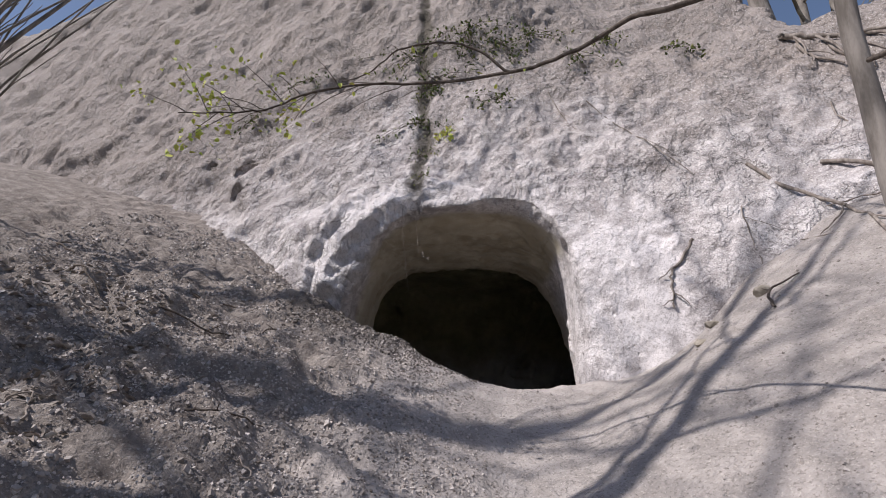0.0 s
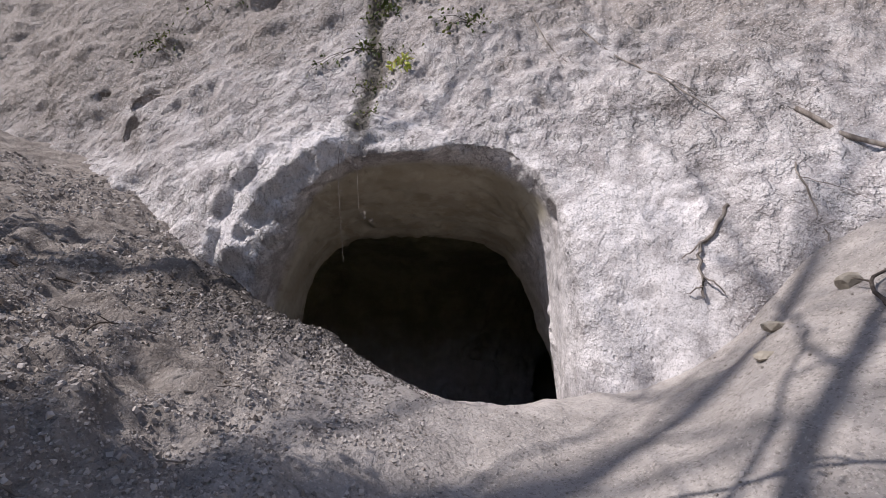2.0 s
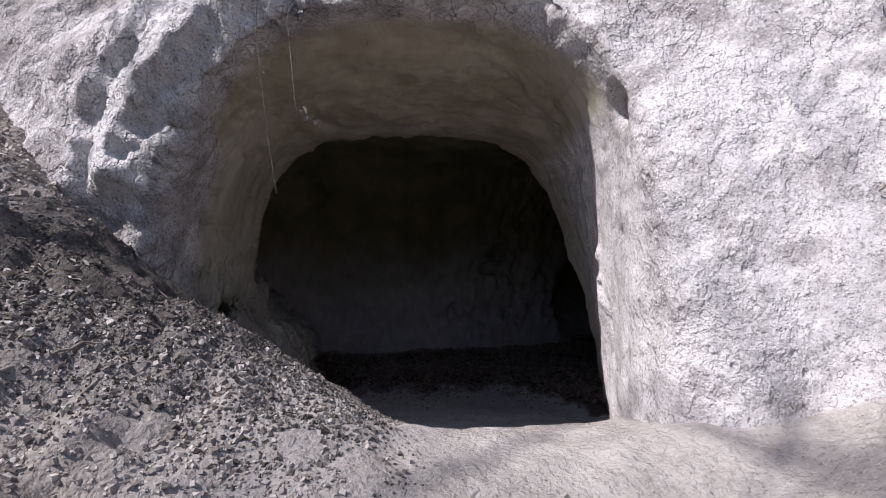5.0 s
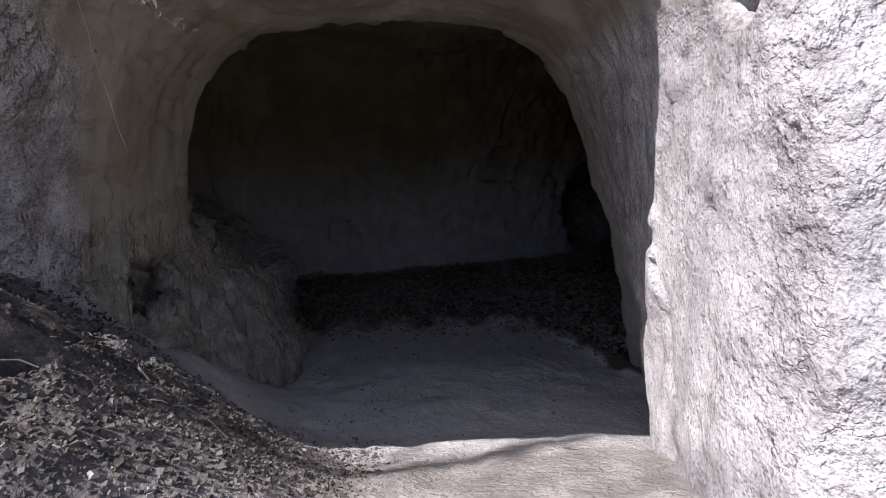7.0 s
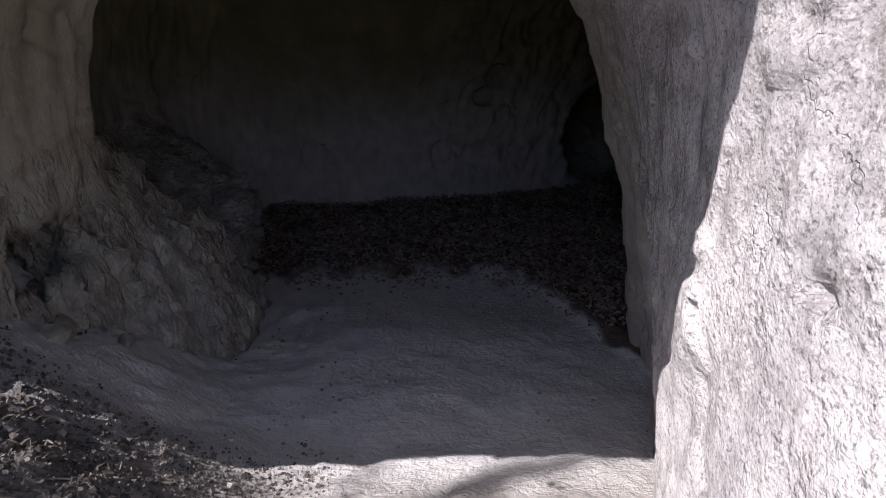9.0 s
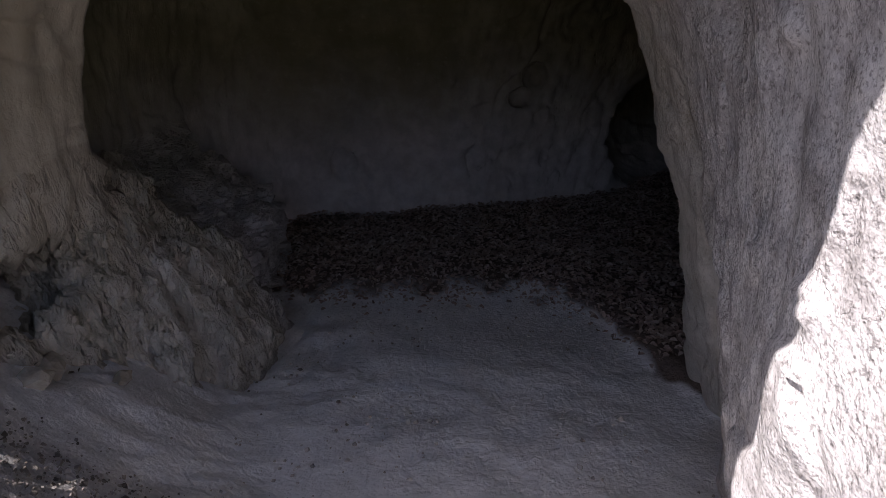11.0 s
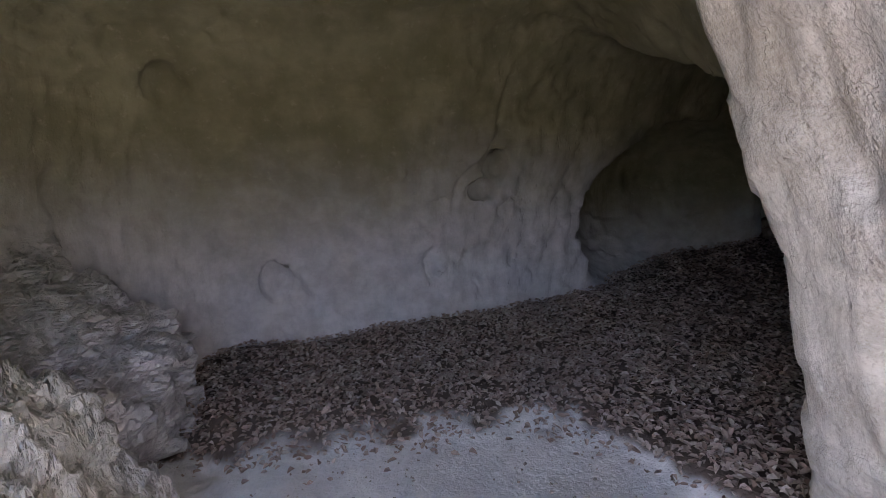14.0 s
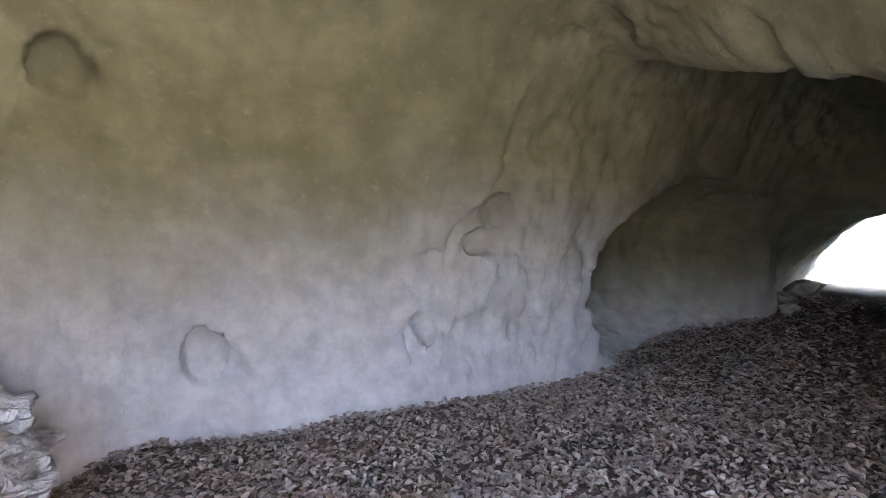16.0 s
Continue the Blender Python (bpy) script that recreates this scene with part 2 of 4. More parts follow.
def steps(*legs):
    """Coordinates from leg to leg: (start, end, step)."""
    out = []
    for a, b, s in legs:
        out.append(np.linspace(a, b, max(2, int(round((b - a) / s)) + 1))[:-1])
    return np.concatenate(out + [[legs[-1][1]]])


# ---- the lie of the ground ----
def trough(y):
    """Height along the trodden line: up to the sill, over it and down into the cave."""
    ys = np.array([-60, -12, -3, 0, 2, 3.4, 4.2, 4.75, 5.2, 5.8, 6.6, 7.5, 9, 10.6, 11.6, 16, 60.0])
    zs = np.array([-6, -3.2, -0.95, 0.0, 0.62, 1.18, 1.43, 1.60, 1.48, 1.22, 0.88, 0.70, 0.53, 0.42, 0.45, 0.4, 0.0])
    return np.mean([np.interp(y + o, ys, zs) for o in (-0.2, -0.12, -0.04, 0.04, 0.12, 0.2)], axis=0)


def ground_height(x, y):
    dx = x - (0.25 + 0.05 * y)
    near = ramp(y, 3.0, 4.7)
    side = soft(dx - 0.95 * near, 0.25)
    right = (0.62 + 0.45 * near) * (np.sqrt(side * side + 0.12) - 0.35)
    left = 0.42 * (np.sqrt(dx * dx + 0.06) - 0.24)
    cross = np.where(dx > 0, right * (1 - ramp(y, 5.3, 6.3)), left * (1 - ramp(y, 3.4, 4.6)))
    cross = 4.0 * np.tanh(cross / 4.0)
    # the bank left of the mouth climbs on past the sill and breaks off into the cave along a slanting crest
    crest = 5.0 - 0.55 * (x + 0.3) + 0.6 * soft(-x - 1.5, 0.3)
    bank = 1.90 - 0.255 * x + 0.47 * np.minimum(y - 5.0, 3.2) - 1.05 * soft(y - crest, 0.2)
    low = trough(y)
    climb = soft(bank - low, 0.12) * ramp(y, 3.4, 4.6) * (1 - ramp(x, 0.2, 1.3))
    rise = 0.45 * ramp(x, 3.0, 8.0) * ramp(y, 8.5, 10.5) * (1 - ramp(y, 18, 24)) + 6.5 * ramp((x - 9.6) * 0.84 + (y - 14.2) * 0.54, 0.6, 5.0) * ramp(y, 8.0, 10.0) * (1 - ramp(y, 30, 50)) * ramp(x, 7.0, 9.0)
    away = 1 - ramp(np.hypot(x, y - 4), 25, 60)
    # unseen slope behind the start, added to block the low sky
    unseen_slope = 17.0 * ramp(-y, 8.0, 48.0)
    return low + away * (cross + climb) + rise + unseen_slope + 0.1 * leaf_cover(x, y)


def leaf_edge(x):
    """How far into the chamber the bare sand reaches."""
    return 9.12 - 0.3 * ramp(x, 1.2, 1.9) - 1.9 * ramp(x, 1.75, 2.4) + 0.25 * ramp(-x, 0.2, 1.0)


def leaf_cover(x, y):
    """1 where the drift of leaves lies."""
    return ramp(y - leaf_edge(x), 0.0, 0.7) * ramp(x, -1.6, -1.1) * (1 - ramp(x, 6.5, 8.5)) * (1 - ramp(y - 11.65 - 0.33 * np.maximum(x - 1.4, 0), 0.0, 0.4))


# ---- the rock: cliff, mouth, chamber ----
def cliff_face(x, z):
    lean = 0.36 + 0.46 * np.tanh(0.40 * soft(x - 0.8, 0.5))
    brow = 0.36 * np.exp(-((x + 0.45) / 1.15) ** 2 - ((z - 3.6) / 0.62) ** 2)
    return 5.55 - 0.42 * x - 0.2 * soft(x - 1.3) + lean * soft(z - 2.75, 0.25) - brow


def hollow(x, y, z):
    """Below 0 in the open: passage, chamber and the way out."""
    s = ramp(y, 5.2, 7.7)
    to_right = 1.36 + 0.40 * s + (0.05 + 0.22 * s) * soft(2.5 - z, 0.4)
    to_left = -1.52 + 0.42 * s
    top = 3.62 - 0.27 * s + 0.4 * soft(5.2 - y, 0.2) + 0.5 * soft(5.8 - y, 0.12) * ramp(x, 0.0, 0.7)
    mid, half = (to_right + to_left) / 2, (to_right - to_left) / 2
    p = np.where(x > mid, 3.8, 2.15 + 1.3 * s)
    u, v = np.abs(x - mid) / half, np.maximum(z - 1.4, 0) / (top - 1.4)
    passage = ((u ** p + v ** p) ** (1 / p) - 1) * 1.25
    passage = np.maximum(passage, (y - 8.6))
    passage = np.maximum(passage, 4.0 - y)
    lift = soft(z - 1.2, 0.4)
    wide = 2.0 - 0.17 * lift
    bend = 0.30 * soft(x - 1.6, 0.8)
    u, v, w = (x - 2.5) / 4.3, (y - 9.55 - bend + 0.17 * lift) / wide, (z - 0.8) / 3.5
    room = ((np.abs(u) ** 7 + np.abs(v) ** 3 + np.abs(w) ** 3) ** (1 / 3) - 1) * 1.9
    a = ramp(x, 2.1, 2.9)
    rib = np.clip(2.65 + 0.42 * (y - 9.2), 2.3, 3.35)
    roof = (3.60 * (1 - a) + rib * a) * (1 - ramp(x, 2.95, 3.3)) + 4.1 * ramp(x, 2.95, 3.3)
    room = -smin(-room, -(z - roof) * 0.8, 0.25)
    t = np.clip((x - 5.2) * 0.84 + (y - 11.3) * 0.54, 0, 14)
    ax, ay = x - 5.2 - 0.84 * t, y - 11.3 - 0.54 * t
    aside = 0.84 * ay - 0.54 * ax + 0.35 * (z - 0.8) * ramp(t, 1.0, 3.0)
    ahead = 0.84 * ax + 0.54 * ay
    out = np.sqrt(aside ** 2 + ahead ** 2 + (z - 1.08) ** 2) - 1.0
    return smin(smin(room, out, 0.35), passage, 0.10)


def foot_rock(x, y, z):
    """Buttress and ledge left standing at the foot of the wall."""
    flare = 0.72 * ramp(y, 6.9, 8.1) * np.clip((2.1 - z) / 1.25, 0, 1) ** 0.85
    stub = np.maximum((x + 1.30 - flare) * 0.8, np.maximum(y - 8.62 + 0.25 * (z - 1.0), z - 2.1))
    stub = np.maximum(stub, 6.6 - y)
    ledge = np.maximum((z - 1.10 + 1.05 * (x + 0.97)) * 0.69, x + 0.95 + 0.25 * soft(y - 9.9, 0.2))
    ledge = np.maximum(ledge, np.maximum(8.5 - y, (y - 10.5 + 0.3 * (z - 0.5))))
    ledge = np.maximum(ledge, z - 1.85)
    return smin(stub, ledge, 0.06)


def ball(x, y, z, c, r):
    return np.sqrt(((x - c[0]) / r[0]) ** 2 + ((y - c[1]) / r[1]) ** 2 + ((z - c[2]) / r[2]) ** 2) - 1


def solid(x, y, z):
    f = (cliff_face(x, z) - y) * 0.85
    f = np.maximum(f, -hollow(x, y, z))
    f = smin(f, foot_rock(x, y, z), 0.08)
    # ribs left standing between the alcove and the way out
    f = smin(f, ball(x, y, z, (5.75, 13.25, 1.5), (0.42, 0.75, 1.9)) * 0.4, 0.15)
    # holes: socket by the mouth, niche in the left wall, crescent and hand holds in the back wall
    f = np.maximum(f, -ball(x, y, z, (-1.40, 7.22, 1.78), (0.40, 0.34, 0.26)) * 0.25)
    for c, r in HOLES:
        f = np.maximum(f, -ball(x, y, z, c, r) * min(r))
    f = np.maximum(f, z - (13.6 - 7.1 * ramp(x, 3.7, 4.9)))
    return np.maximum(f, (x - 9.6) * 0.84 + (y - 14.2) * 0.54)


HOLES = [((-3.28, 7.6, 4.62), (0.11, 0.3, 0.14)), ((-3.25, 7.8, 5.05), (0.2, 0.2, 0.12)), ((-3.9, 8.3, 5.2), (0.2, 0.2, 0.14)),
         ((-0.93, 10.62, 3.08), (0.17, 0.16, 0.19)), ((-0.50, 11.52, 1.22), (0.16, 0.14, 0.24)), ((1.12, 11.57, 1.16), (0.11, 0.13, 0.19)),
         ((2.13, 11.70, 1.15), (0.12, 0.10, 0.18)), ((-0.30, 11.50, 1.0), (0.14, 0.10, 0.2)), ((4.2, 12.35, 1.5), (1.42, 1.15, 1.08)), ((1.9, 11.40, 2.15), (0.10, 0.12, 0.16)), ((1.75, 11.46, 1.95), (0.14, 0.1, 0.1))]
DENTS = [((1.29, 5.34, 3.03), 0.13, 0.22), ((1.19, 5.36, 3.06), 0.08, 0.14), ((1.36, 5.47, 2.40), 0.05, 0.04), ((1.47, 5.92, 2.10), 0.04, 0.04), ((1.68, 4.84, 2.75), 0.07, 0.03), ((1.55, 5.2, 2.2), 0.07, 0.05), ((1.62, 5.15, 1.9), 0.06, 0.05)]


def surface(xs, ys, zs, field):
    """The skin of field < 0 as points and quads, on a grid of uneven steps."""
    f = field(xs[:, None, None], ys[None, :, None], zs[None, None, :]).astype(np.float32)
    f[0], f[-1], f[:, 0], f[:, -1], f[:, :, 0], f[:, :, -1] = 1, 1, 1, 1, 1, 1
    s = f < 0
    count = np.zeros(tuple(n - 1 for n in f.shape), np.int8)
    for a in (0, 1):
        for b in (0, 1):
            for c in (0, 1):
                count += s[a:s.shape[0] - 1 + a, b:s.shape[1] - 1 + b, c:s.shape[2] - 1 + c]
    cells = np.argwhere((count > 0) & (count < 8))
    ids = np.full(count.shape, -1, np.int64)
    ids[tuple(cells.T)] = np.arange(len(cells))
    axes = (xs, ys, zs)
    total, hits = np.zeros((len(cells), 3)), np.zeros(len(cells))
    for ax in range(3):
        o1, o2 = [k for k in range(3) if k != ax]
        for a in (0, 1):
            for b in (0, 1):
                p = cells.copy()
                p[:, o1] += a
                p[:, o2] += b
                q = p.copy()
                q[:, ax] += 1
                fp, fq = f[tuple(p.T)], f[tuple(q.T)]
                cut = (fp < 0) != (fq < 0)
                w = np.where(cut, fp / np.where(cut, fp - fq, 1), 0)
                for k in range(3):
                    lo, hi = axes[k][p[:, k]], axes[k][q[:, k]]
                    total[:, k] += np.where(cut, lo + (hi - lo) * w, 0)
                hits += cut
    pts = total / hits[:, None]
    quads = []
    for ax in range(3):
        o1, o2 = [k for k in range(3) if k != ax]
        lo, hi = [slice(None)] * 3, [slice(None)] * 3
        lo[ax], hi[ax] = slice(0, -1), slice(1, None)
        e = np.argwhere(s[tuple(lo)] != s[tuple(hi)])
        e = e[(e[:, o1] > 0) & (e[:, o2] > 0) & (e[:, o1] < f.shape[o1] - 1) & (e[:, o2] < f.shape[o2] - 1)]
        ring = []
        for a, b in ((1, 1), (0, 1), (0, 0), (1, 0)):
            p = e.copy()
            p[:, o1] -= a
            p[:, o2] -= b
            ring.append(ids[tuple(p.T)])
        quad = np.stack(ring, 1)
        flip = s[tuple(e.T)]
        if ax == 1:
            flip = ~flip
        quads.append(np.where(flip[:, None], quad, quad[:, ::-1]))
    return pts, np.concatenate(quads)


def mesh_of(name, pts, faces, material, smooth=True):
    me = bpy.data.meshes.new(name)
    pts, faces = np.asarray(pts, np.float32), np.asarray(faces, np.int32)
    n, k = faces.shape
    me.vertices.add(len(pts))
    me.vertices.foreach_set("co", pts.ravel())
    me.loops.add(n * k)
    me.loops.foreach_set("vertex_index", faces.ravel())
    me.polygons.add(n)
    me.polygons.foreach_set("loop_start", np.arange(n, dtype=np.int32) * k)
    me.polygons.foreach_set("use_smooth", np.full(n, smooth))
    me.materials.append(material)
    me.update(calc_edges=True)
    return me


def normals_of(pts, quads):
    n = np.cross(pts[quads[:, 2]] - pts[quads[:, 0]], pts[quads[:, 3]] - pts[quads[:, 1]])
    out = np.zeros_like(pts)
    for k in range(4):
        np.add.at(out, quads[:, k], n)
    return out / np.maximum(np.linalg.norm(out, axis=1, keepdims=True), 1e-9)


def cells(p, size):
    """Nearest cell of a scatter: how far its heart is, and a random number of its own."""
    q = p / size
    base = np.floor(q).astype(np.int64)
    best, pick = np.full(len(p), 9.0), np.zeros(len(p))
    for a in (-1, 0, 1):
        for b in (-1, 0, 1):
            for c in (-1, 0, 1):
                i, j, k = base[:, 0] + a, base[:, 1] + b, base[:, 2] + c
                d = (i + lattice(i, j, k) - q[:, 0]) ** 2 + (j + lattice(j + 57, k, i) - q[:, 1]) ** 2 + (k + lattice(k + 31, i, j) - q[:, 2]) ** 2
                near = d < best
                best, pick = np.where(near, d, best), np.where(near, lattice(i + 7, j + 3, k + 5), pick)
    return np.sqrt(best), pick


def split_quads(pts, quads):
    """Each quad into four."""
    n = len(pts)
    e = np.concatenate([quads[:, [k, (k + 1) % 4]] for k in range(4)])
    key = np.sort(e, 1)
    one, inv = np.unique(key[:, 0] * n + key[:, 1], return_inverse=True)
    mids = (pts[one // n] + pts[one % n]) / 2
    inv = inv.reshape(4, -1) + n
    hearts = pts[quads].mean(1)
    h = np.arange(len(quads)) + n + len(one)
    out = [np.stack([quads[:, k], inv[k], h, inv[(k + 3) % 4]], 1) for k in range(4)]
    return np.concatenate([pts, mids, hearts]), np.concatenate(out)


def build_rock():
    xs = steps((-24, -12, 0.5), (-12, -5, 0.22), (-5, -2.2, 0.10), (-2.2, 2.6, 0.055), (2.6, 6, 0.11), (6, 13, 0.22))
    ys = steps((1.5, 4.0, 0.11), (4.0, 8.2, 0.055), (8.2, 12, 0.07), (12, 19.5, 0.22), (19.5, 26, 0.5))
    zs = steps((-1.2, 0.2, 0.15), (0.2, 4.3, 0.055), (4.3, 7.0, 0.11), (7.0, 14.0, 0.22))
    pts, quads = surface(xs, ys, zs, solid)
    pts, quads = split_quads(pts, quads)
    n = normals_of(pts, quads)
    x, y, z = pts.T
    cut = ramp(y - cliff_face(x, z), 0.05, 0.9)
    crag = 1 - ramp(foot_rock(x, y, z), 0.03, 0.22)
    crag = crag * (z > 0.2) * (y > 6.5)
    free = 1 - cut
    d = 0.15 * fbm(pts, 1.5, 3) * (1 - 0.6 * cut) * (0.45 + 0.55 * ramp(np.hypot(x, y - 5.5), 1.6, 3.2))
    # the open face: slanting ledges to the left, upright gullies to the right, scales and pits
    along, across = x * 0.92 + z * 0.38, z * 0.92 - x * 0.38
    beds = fbm(np.stack([along / 0.9, y / 0.7, across / 0.26], 1), 1.0, 4, 0.55, 15.0)
    gullies = fbm(np.stack([(x + 0.12 * z) / 0.30, y / 0.4, z / 0.65], 1), 1.0, 4, 0.55, 25.0)
    west = 1 - ramp(x, -1.2, 0.6)
    calm = 0.28 + 0.72 * ramp(np.sqrt((x - 1.6) ** 2 + (0.5 * (y - 6.2)) ** 2 + (z - 2.1) ** 2), 0.9, 2.4)
    d += free * calm * (0.045 * west * terraces(beds, 3) + 0.035 * (1 - 0.6 * west) * terraces(gullies, 3))
    d += free * 0.05 * west * ramp(z, 4.2, 6.0) * terraces(fbm(np.stack([x / 2.2, y / 1.2, across / 0.55], 1), 1.0, 3, 0.5, 55.0), 2)
    _, pick = cells(pts * np.array([1.0, 1.0, 0.75]) + 0.05 * fbm(pts, 0.3, 2)[:, None], 0.24)
    d += free * calm * (0.035 * (pick - 0.5) * ramp(fbm(pts, 0.9, 2, 0.5, 31.0), -0.2, 0.5))
    f2, pick2 = cells(pts * np.array([1.0, 1.0, 0.8]), 0.085)
    scaly = ramp(fbm(pts, 1.1, 2, 0.5, 41.0), 0.0, 0.6)
    d += free * (1 - 0.5 * west) * scaly * (0.022 * (pick2 - 0.5) - 0.012 * ramp(0.30 - f2, 0, 0.25))
    coarse = np.maximum(free * (1 - 0.3 * west), 0.4 * ramp(x, 0.7, 1.1) * (y < 7.9))
    d += coarse * (0.03 * calm * terraces(fbm(pts, 0.26, 3, 0.55, 9.0), 4) * (0.5 + scaly) + 0.014 * (0.3 + 0.7 * calm) * terraces(fbm(pts, 0.10, 2, 0.6, 19.0), 3))
    d += 0.03 * fbm(pts, 0.34, 3, 0.55, 5.0) * (1 - 0.65 * cut) * calm + 0.003 * cut * fbm(pts, 0.09, 2)
    # the brow: two broken lips over the left of the mouth, each falling off sharply beneath
    lip = hollow(x, y, z)
    torn = lip + 0.07 * fbm(pts, 0.35, 3, 0.6, 35.0)
    over = (1 - ramp(y - cliff_face(x, z), 0.5, 1.0)) * (1 - ramp(x, -0.45, 0.05)) * ramp(z, 2.55, 2.85) * (np.abs(lip) < 1.2)
    d += over * (0.11 * np.clip((1.0 - torn) / 0.6, 0, 1) * ramp(torn, 0.31, 0.40) + 0.12 * np.clip((0.36 - torn) / 0.2, 0, 1) * ramp(torn, 0.04, 0.12))
    d -= free * 0.07 * np.exp(-((x + 0.32 + 0.06 * fbm(pts, 0.4, 2)) / 0.07) ** 2) * ramp(z, 3.6, 4.1)     # the damp seam
    for c, r, dip in DENTS:
        d -= dip * ramp(r - np.sqrt((x - c[0]) ** 2 + (y - c[1]) ** 2 + (z - c[2]) ** 2), 0.0, r * 0.5)
    # the cut walls: long strokes of the pick, worn hollows
    long = np.stack([x / 0.10, y / 0.10, z / 0.7], 1)
    d += cut * (0.014 * fbm(long, 1.0, 2, 0.5, 3.0) - 0.05 * ramp(fbm(np.stack([x / 0.45, y / 0.45, z / 0.6], 1), 1.0, 2, 0.5, 61.0), 0.45, 0.95))
    vein = fbm(np.stack([x * 1.5, y * 1.5, z * 0.8], 1), 1.0, 4, 0.6, 71.0)
    d -= cut * 0.03 * ramp(0.05 - np.abs(vein), 0, 0.05) * ramp(fbm(pts, 1.3, 2, 0.5, 81.0), 0.0, 0.4)
    d += cut * 0.02 * ramp(fbm(pts, 0.5, 3, 0.55, 91.0), 0.1, 0.18)
    # a scarp in the back wall, the rock beyond it set back
    scarp = x - 1.48 - 0.36 * ramp(z, 1.95, 2.45) - 0.16 * (z - 2.4) + 0.05 * fbm(pts, 0.3, 2)
    d -= (y > 10.4) * cut * 0.09 * ramp(scarp, 0.0, 0.06) * (1 - ramp(scarp, 0.06, 0.9)) * ramp(z, 1.6, 2.0) * (1 - ramp(z, 2.8, 3.2))
    # the crumbling foot: upright slivers on the buttress, courses on the ledge
    up = np.stack([(x + 0.25 * z) / 0.15, y / 0.15, z / 0.55 + 0.3 * fbm(pts, 0.4, 2)], 1)
    _, sliver = cells(up, 1.0)
    _, splint = cells(up * np.array([2.3, 2.3, 1.6]), 1.0)
    _, course = cells(np.stack([x / 0.24, y / 0.24, z / 0.17 + x * 0.9 + y * 0.5], 1), 1.0)
    back = ramp(y, 8.75, 8.95)
    d += crag * ((1 - back) * (0.15 * (sliver - 0.5) + 0.06 * (splint - 0.5)) + back * 0.22 * (course - 0.5) + 0.02 * fbm(pts, 0.07, 2))
    pts = pts + n * d[:, None]
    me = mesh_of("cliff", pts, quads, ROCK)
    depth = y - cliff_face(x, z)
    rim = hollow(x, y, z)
    # broken lip and right jamb paled, sun on them put into the colour
    lit_pale = ramp(0.30 - np.abs(rim - 0.22), 0.0, 0.2) * free * ramp(z, 2.3, 2.8) * (0.35 + 0.65 * (1 - ramp(x, -0.6, 0.2)))
    lit_pale = np.maximum(lit_pale, 0.6 * ramp(x, 1.1, 1.4) * (1 - ramp(x, 2.0, 2.6)) * (1 - ramp(z, 3.0, 4.0)) * (y < 6.6))
    me.attributes.new("lit_break", "FLOAT", "POINT").data.foreach_set("value", lit_pale.astype(np.float32))
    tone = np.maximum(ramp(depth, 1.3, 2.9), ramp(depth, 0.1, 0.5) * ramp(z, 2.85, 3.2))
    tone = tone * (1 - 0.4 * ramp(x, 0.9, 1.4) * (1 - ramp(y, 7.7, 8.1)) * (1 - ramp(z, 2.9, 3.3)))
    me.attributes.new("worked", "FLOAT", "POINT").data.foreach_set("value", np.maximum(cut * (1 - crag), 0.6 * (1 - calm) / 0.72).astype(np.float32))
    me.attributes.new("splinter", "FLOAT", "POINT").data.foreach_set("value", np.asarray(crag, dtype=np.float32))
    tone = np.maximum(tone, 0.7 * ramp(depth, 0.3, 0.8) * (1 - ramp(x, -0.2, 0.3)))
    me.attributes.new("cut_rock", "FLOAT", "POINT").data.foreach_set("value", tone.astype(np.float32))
    return tagged(new("cliff", me), "pale grey weathered tuff cliff with a hand-cut cave mouth and chamber", "cliff", kind="structure")


def build_ground():
    xs = steps((-400, -40, 40), (-40, -12, 2), (-12, -5.5, 0.2), (-5.5, -3.5, 0.045), (-3.5, 3.5, 0.028), (3.5, 12, 0.2), (12, 40, 2), (40, 400, 40))
    ys = steps((-400, -40, 40), (-40, -6, 2), (-6, 0.5, 0.15), (0.5, 8.0, 0.028), (8.0, 15, 0.08), (15, 40, 2), (40, 400, 40))
    gx, gy = np.meshgrid(xs, ys, indexing="ij")
    z = ground_height(gx, gy)
    p = np.stack([gx.ravel(), gy.ravel(), np.zeros(gx.size)], 1)
    rough = 1 - 0.6 * ramp(p[:, 1], 5.4, 7.0)
    left = 1 - ramp(p[:, 0] + 0.3 * fbm(p, 0.8, 2), -1.0, 0.2)
    d = 0.07 * fbm(p, 1.1, 3) * rough + (0.012 + 0.05 * left * rough) * fbm(p, 0.22, 3, 0.6, 3.0) + (0.005 + 0.03 * left) * (0.35 - np.abs(fbm(p, 0.085, 2, 0.7, 7.0)))
    d -= 0.26 * np.exp(-((p[:, 0] + 0.80) / 0.08) ** 2 - ((p[:, 1] - 5.50) / 0.10) ** 2)   # an animal's burrow
    pts = np.stack([gx.ravel(), gy.ravel(), z.ravel() + d], 1)
    nx, ny = gx.shape
    i = (np.arange(nx - 1)[:, None] * ny + np.arange(ny - 1)[None, :]).ravel()
    quads = np.stack([i, i + ny, i + ny + 1, i + 1], 1)
    me = mesh_of("ground", pts, quads, GROUND)
    ragged = leaf_cover(p[:, 0], p[:, 1] + 0.25 * fbm(p, 0.3, 3, 0.6, 13.0))
    me.attributes.new("litter", "FLOAT", "POINT").data.foreach_set("value", ragged.astype(np.float32))
    return tagged(new("ground", me), "dusty grey trodden earth sloping up to the cave sill", "ground", kind="structure")


cliff = build_rock()
ground = build_ground()
bpy.context.view_layer.update()


